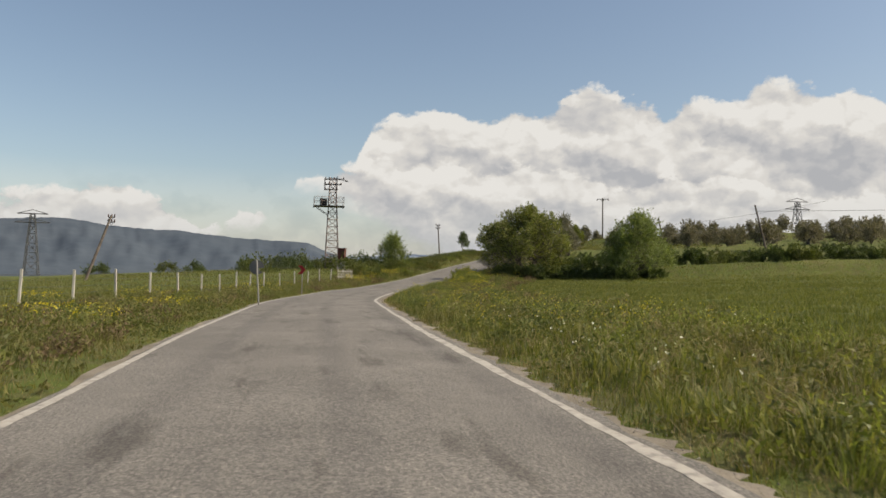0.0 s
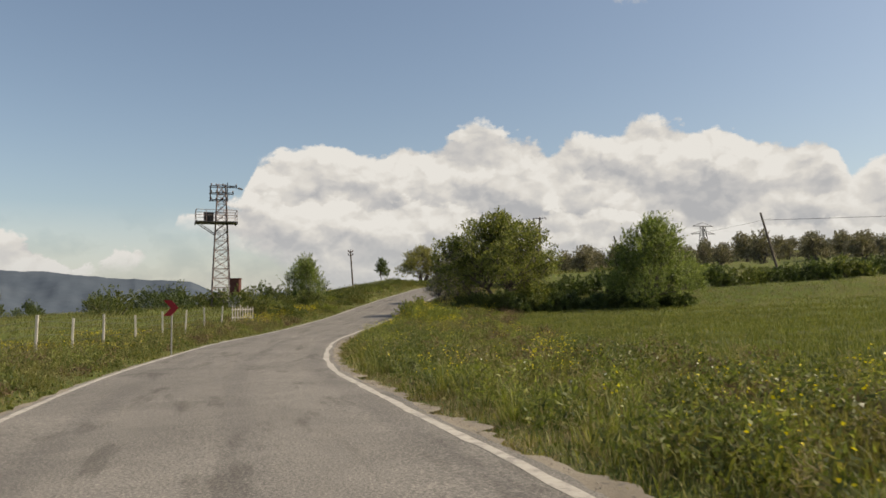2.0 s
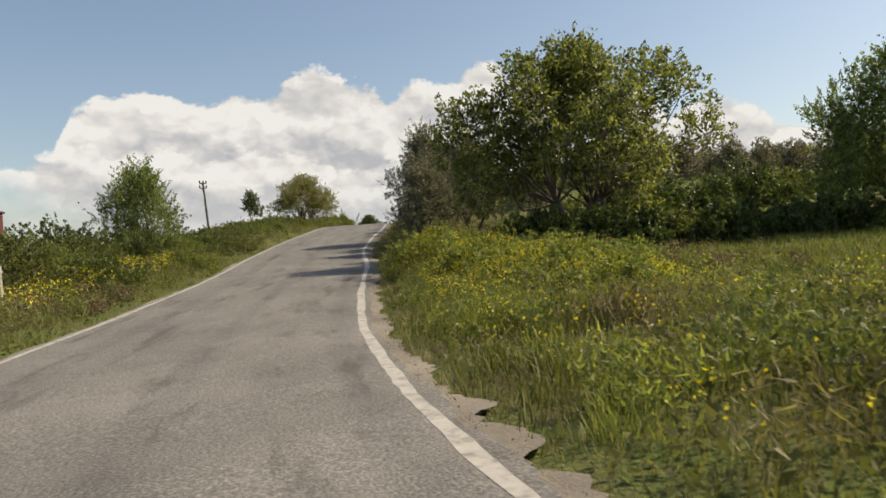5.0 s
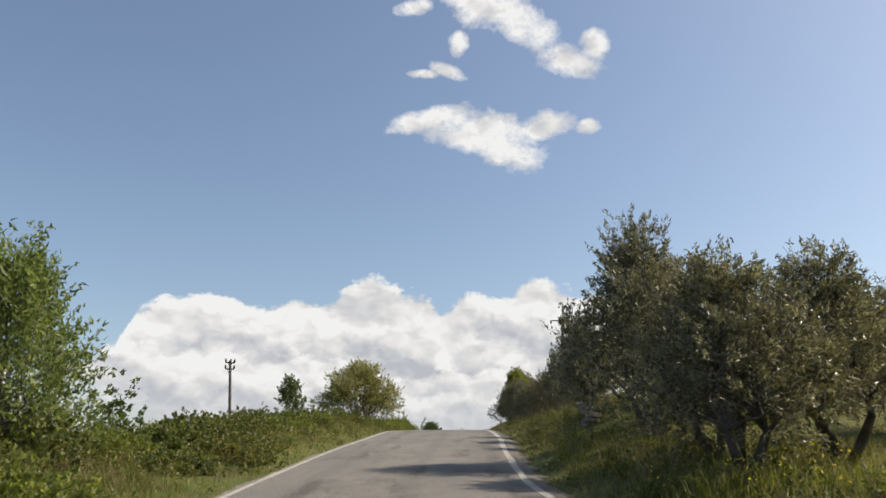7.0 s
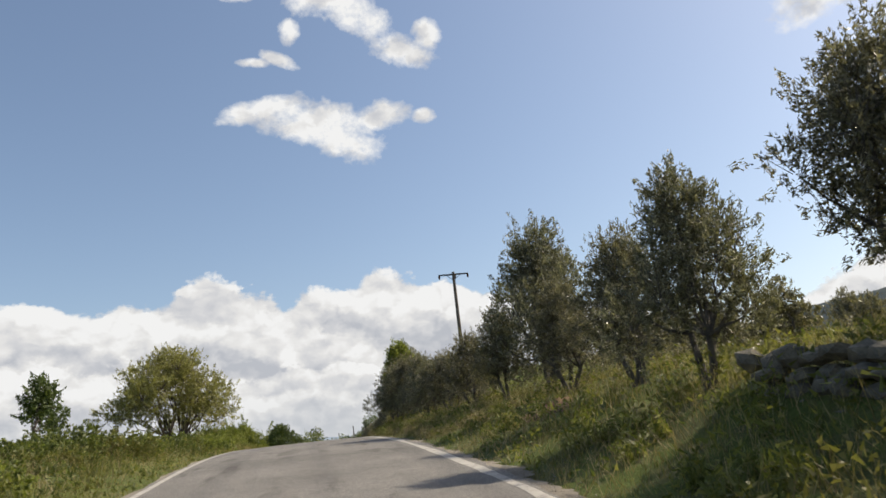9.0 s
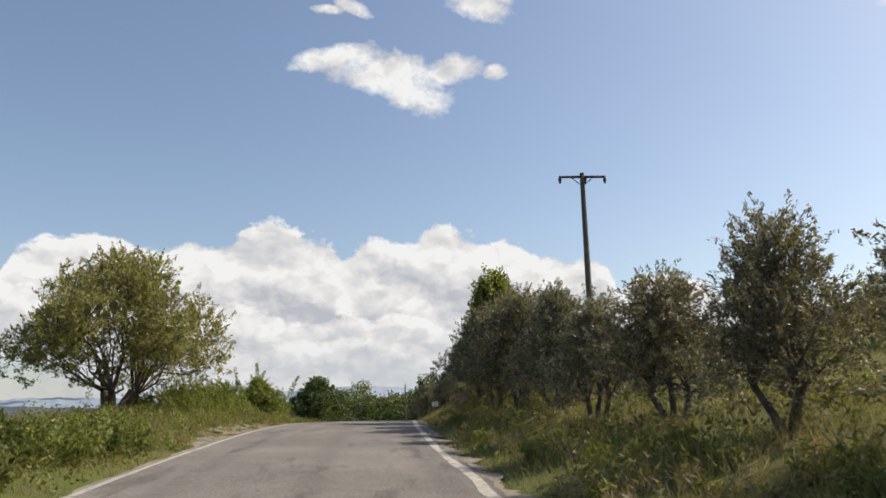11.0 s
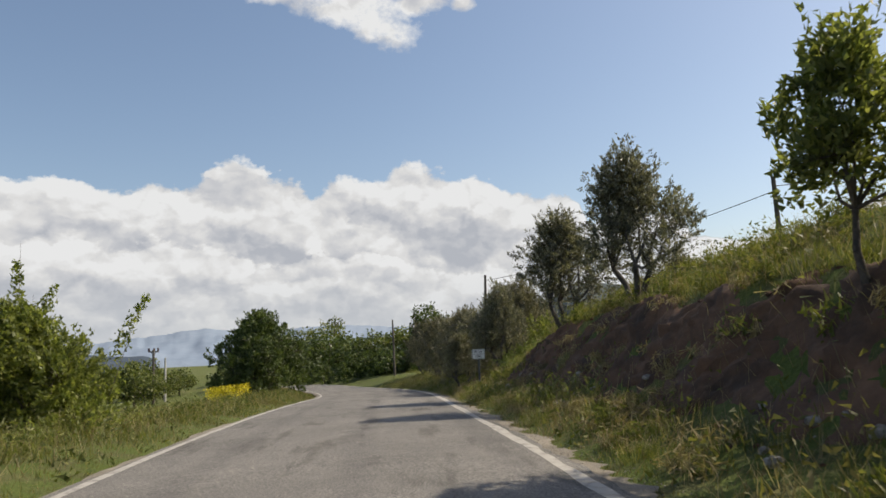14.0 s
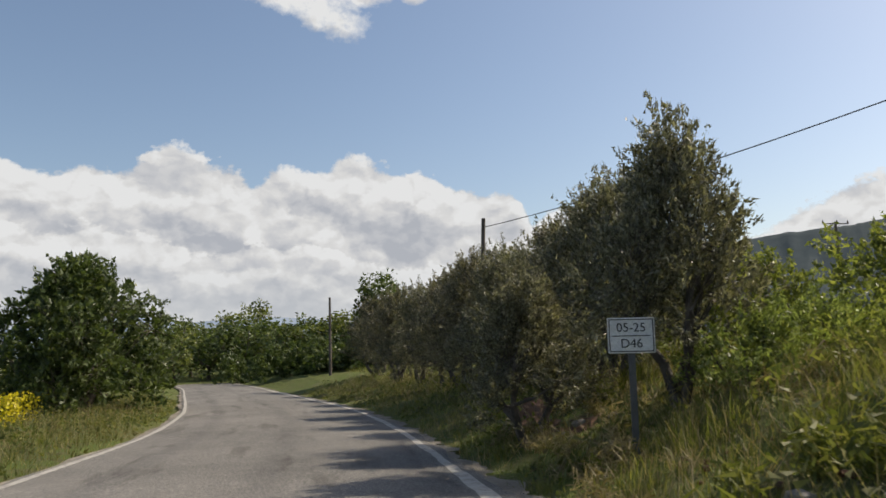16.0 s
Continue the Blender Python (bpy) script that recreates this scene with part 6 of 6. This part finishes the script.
wire("overhead_cable", (36.35, 86.0, 9.3), (95, 62, 10.2), 0.5, "thin dark overhead cable strung between poles")
wire("overhead_cable", (46.2, 160.9, 12.4), (47.6, 187.2, 11.4), 0.4, "thin dark overhead cable strung between poles")
wire("overhead_cable", (46.2, 160.9, 12.6), (78, 150, 17.5), 0.5, "thin dark overhead cable strung between poles")


def pylon(az, far, low, high, turn, label):
    a = radians(az)
    x, y = math.sin(a) * far, math.cos(a) * far
    z0, z1 = 1.35 + far * math.tan(radians(low)), 1.35 + far * math.tan(radians(high))
    z0 = min(z0, float(ground(x, y)))
    h = z1 - z0
    root = thing("power_pylon", (x, y, z0), label, "pylon", turn=turn)
    lg, br = lattice(h * 0.96, h * 0.2, h * 0.05, 8, 0.13)
    for leg in lg:
        part("leg", tube_mesh("leg", leg, M_SIGNBACK, 4), None, root)
    part("bracing", tube_mesh("bracing", br, M_SIGNBACK, 4), None, root)
    for z, w in ((0.97, 0.17), (0.86, 0.2)):
        part("crossarm", tube_mesh("crossarm", [((-h * w, 0, h * z), (h * w, 0, h * z), 0.16, 0.16), ((-h * w, 0, h * z), (0, 0, h * (z + 0.05)), 0.1, 0.1), ((h * w, 0, h * z), (0, 0, h * (z + 0.05)), 0.1, 0.1)], M_SIGNBACK, 4), None, root)
    return root


pylon(-28.6, 260, -0.3, 4.0, 20, "grey steel power pylon in the valley")
pylon(25.6, 330, 2.0, 5.6, 10, "grey steel power pylon behind the olive grove")

# field fence
FENCE = [(-14.6, 8.0), (-13.2, 40.0), (-13.0, 54.0), (-11.4, 65.0), (-10.1, 73.5)]
fence = thing("wire_fence", (-13, 40, float(ground(-13, 40))), "field fence of pale concrete posts and wire", "fence")
inv = fence.matrix_world.inverted()
tops = []
rng = np.random.default_rng(4)
post_mesh = boxes((-0.04, 0.04, -0.04, 0.04, -0.3, 1.38), bevel=0.01)
pm = bpy.data.meshes.new("post")
post_mesh.to_mesh(pm)
post_mesh.free()
pm.materials.append(M_CONCRETE)
run = 0.0
for (xa, ya), (xb, yb) in zip(FENCE, FENCE[1:]):
    ln = math.hypot(xb - xa, yb - ya)
    while run < ln:
        x, y = xa + (xb - xa) * run / ln, ya + (yb - ya) * run / ln
        z = float(ground(x, y))
        ob = new("post", pm)
        ob.parent = fence
        ob.matrix_world = pose(x, y, z, rng.uniform(-3, 3), rng.uniform(-3, 3), rng.uniform(-10, 10))
        tops.append((x, y, z))
        run += 3.35
    run -= ln
for k, zz in enumerate((0.25, 0.5, 0.75, 1.0, 1.2)):
    segs = [(Vector(a) + Vector((0, 0, zz)), Vector(b) + Vector((0, 0, zz))) for a, b in zip(tops, tops[1:])]
    for a, b in segs:
        part("wire", tube_mesh("wire", [(inv @ a, inv @ b, 0.006, 0.006)], M_WIRE, 4), None, fence)

gate = thing("picket_fence", (-9.5, 75.0, float(ground(-9.5, 75.0))), "short weathered pale grey picket fence panel", "fence", turn=58)
for k in range(9):
    part("picket", boxes((-1.1 + k * 0.27, -1.02 + k * 0.27, -0.015, 0.015, -0.1, 1.05 + 0.1 * (k % 3 == 0)), bevel=0.004), M_OLDWOOD, gate)
for z in (0.3, 0.85):
    part("rail", boxes((-1.15, 1.2, 0.017, 0.05, z, z + 0.08), bevel=0.004), M_OLDWOOD, gate)
for k, (x, y, h) in enumerate(((-7.5, 95.0, 2.6), (-6.9, 95.6, 2.9), (-6.4, 95.2, 2.4), (-5.9, 96.0, 2.7))):
    st = thing("stake", (x, y, float(ground(x, y))), "thin weathered grey wooden stake", "stake", "stakes near the tower")
    part("shaft", tube_mesh("shaft", [((0, 0, -0.2), (0.05 * (k - 1), 0, h), 0.05, 0.035)], M_CONCRETE, 6), None, st)

# chevron board on the outside of the curve
sz = float(ground(-9.3, 50.6))
chev = thing("chevron_sign", (-9.3, 50.6, sz), "dark red arrow-shaped road sign on a pale steel post", "road sign", turn=-14)
part("post", tube_mesh("post", [((0, 0, -0.3), (0, 0, 1.9 - sz), 0.03, 0.03)], M_POST, 8), None, chev)
bt = 1.98 - sz
bm = bmesh.new()
for x0 in (-0.3,):
    out = [(x0, bt - 0.04), (x0 + 0.3, bt - 0.04), (x0 + 0.58, bt - 0.33), (x0 + 0.3, bt - 0.62), (x0, bt - 0.62), (x0 + 0.28, bt - 0.33)]
    vs = [bm.verts.new((x, -0.05, z)) for x, z in out]
    bm.faces.new((vs[0], vs[1], vs[2], vs[5]))
    bm.faces.new((vs[5], vs[2], vs[3], vs[4]))
geom = bmesh.ops.extrude_face_region(bm, geom=bm.faces[:])
bmesh.ops.translate(bm, vec=(0, 0.004, 0), verts=[v for v in geom["geom"] if isinstance(v, bmesh.types.BMVert)])
part("arrow", bm, M_RED, chev, "dark red arrow-shaped plate")

# round sign seen from behind
rz = float(ground(-7.55, 31.0))
disc = thing("round_sign", (-7.55, 31.0, rz), "round road sign with a broken rim, seen from its grey back", "road sign", turn=6)
part("post", tube_mesh("post", [((0.12, -0.05, -0.3), (-0.04, -0.02, 1.95 - rz), 0.032, 0.032)], M_POST, 8), None, disc)
bm = bmesh.new()
edge = [(math.cos(radians(a)) * 0.3, math.sin(radians(a)) * 0.3) for a in range(-5, 316, 10)] + [(0.12, -0.14), (0.05, -0.06), (0.14, -0.03)]
bm.faces.new([bm.verts.new((x - 0.03, 0.034, z + 1.62 - rz)) for x, z in edge])
geom = bmesh.ops.extrude_face_region(bm, geom=bm.faces[:])
bmesh.ops.translate(bm, vec=(0, 0.012, 0), verts=[v for v in geom["geom"] if isinstance(v, bmesh.types.BMVert)])
bmesh.ops.recalc_face_normals(bm, faces=bm.faces)
part("plate", bm, M_SIGNBACK, disc)


# kilometre sign
def lettering(text, size, at, mat, parent):
    cu = bpy.data.curves.new("lettering", "FONT")
    cu.body, cu.size, cu.align_x, cu.extrude = text, size, "CENTER", 0.002
    tmp = bpy.data.objects.new("lettering", cu)
    scene.collection.objects.link(tmp)
    bpy.context.view_layer.update()
    me = bpy.data.meshes.new_from_object(tmp.evaluated_get(bpy.context.evaluated_depsgraph_get()))
    bpy.data.objects.remove(tmp)
    me.transform(Matrix.Translation(at) @ Euler((radians(90), 0, 0)).to_matrix().to_4x4())
    me.materials.clear()
    me.materials.append(mat)
    return part("lettering", me, None, parent)


kz = float(ground(34.75, 165.9))
km = thing("kilometre_sign", (34.75, 165.9, kz), "small white kilometre sign with black numerals on a grey post", "road sign", turn=-38)
kt = 6.52 - kz
part("post", boxes((-0.035, 0.035, 0.0, 0.05, -0.4, kt - 0.02), bevel=0.006), M_SIGNBACK, km)
plate = part("plate", boxes((-0.25, 0.25, -0.025, -0.01, kt - 0.38, kt), bevel=0.006), M_WHITE, km)
part("border", boxes((-0.235, 0.235, -0.0285, -0.0255, kt - 0.025, kt - 0.015), (-0.235, 0.235, -0.0285, -0.0255, kt - 0.365, kt - 0.355), (-0.235, -0.225, -0.0285, -0.0255, kt - 0.355, kt - 0.025), (0.225, 0.235, -0.0285, -0.0255, kt - 0.355, kt - 0.025), (-0.2, 0.2, -0.0285, -0.0255, kt - 0.2, kt - 0.19)), M_BLACK, plate)
lettering("05-25", 0.135, (0, -0.028, kt - 0.15), M_BLACK, plate)
lettering("D46", 0.135, (0, -0.028, kt - 0.32), M_BLACK, plate)
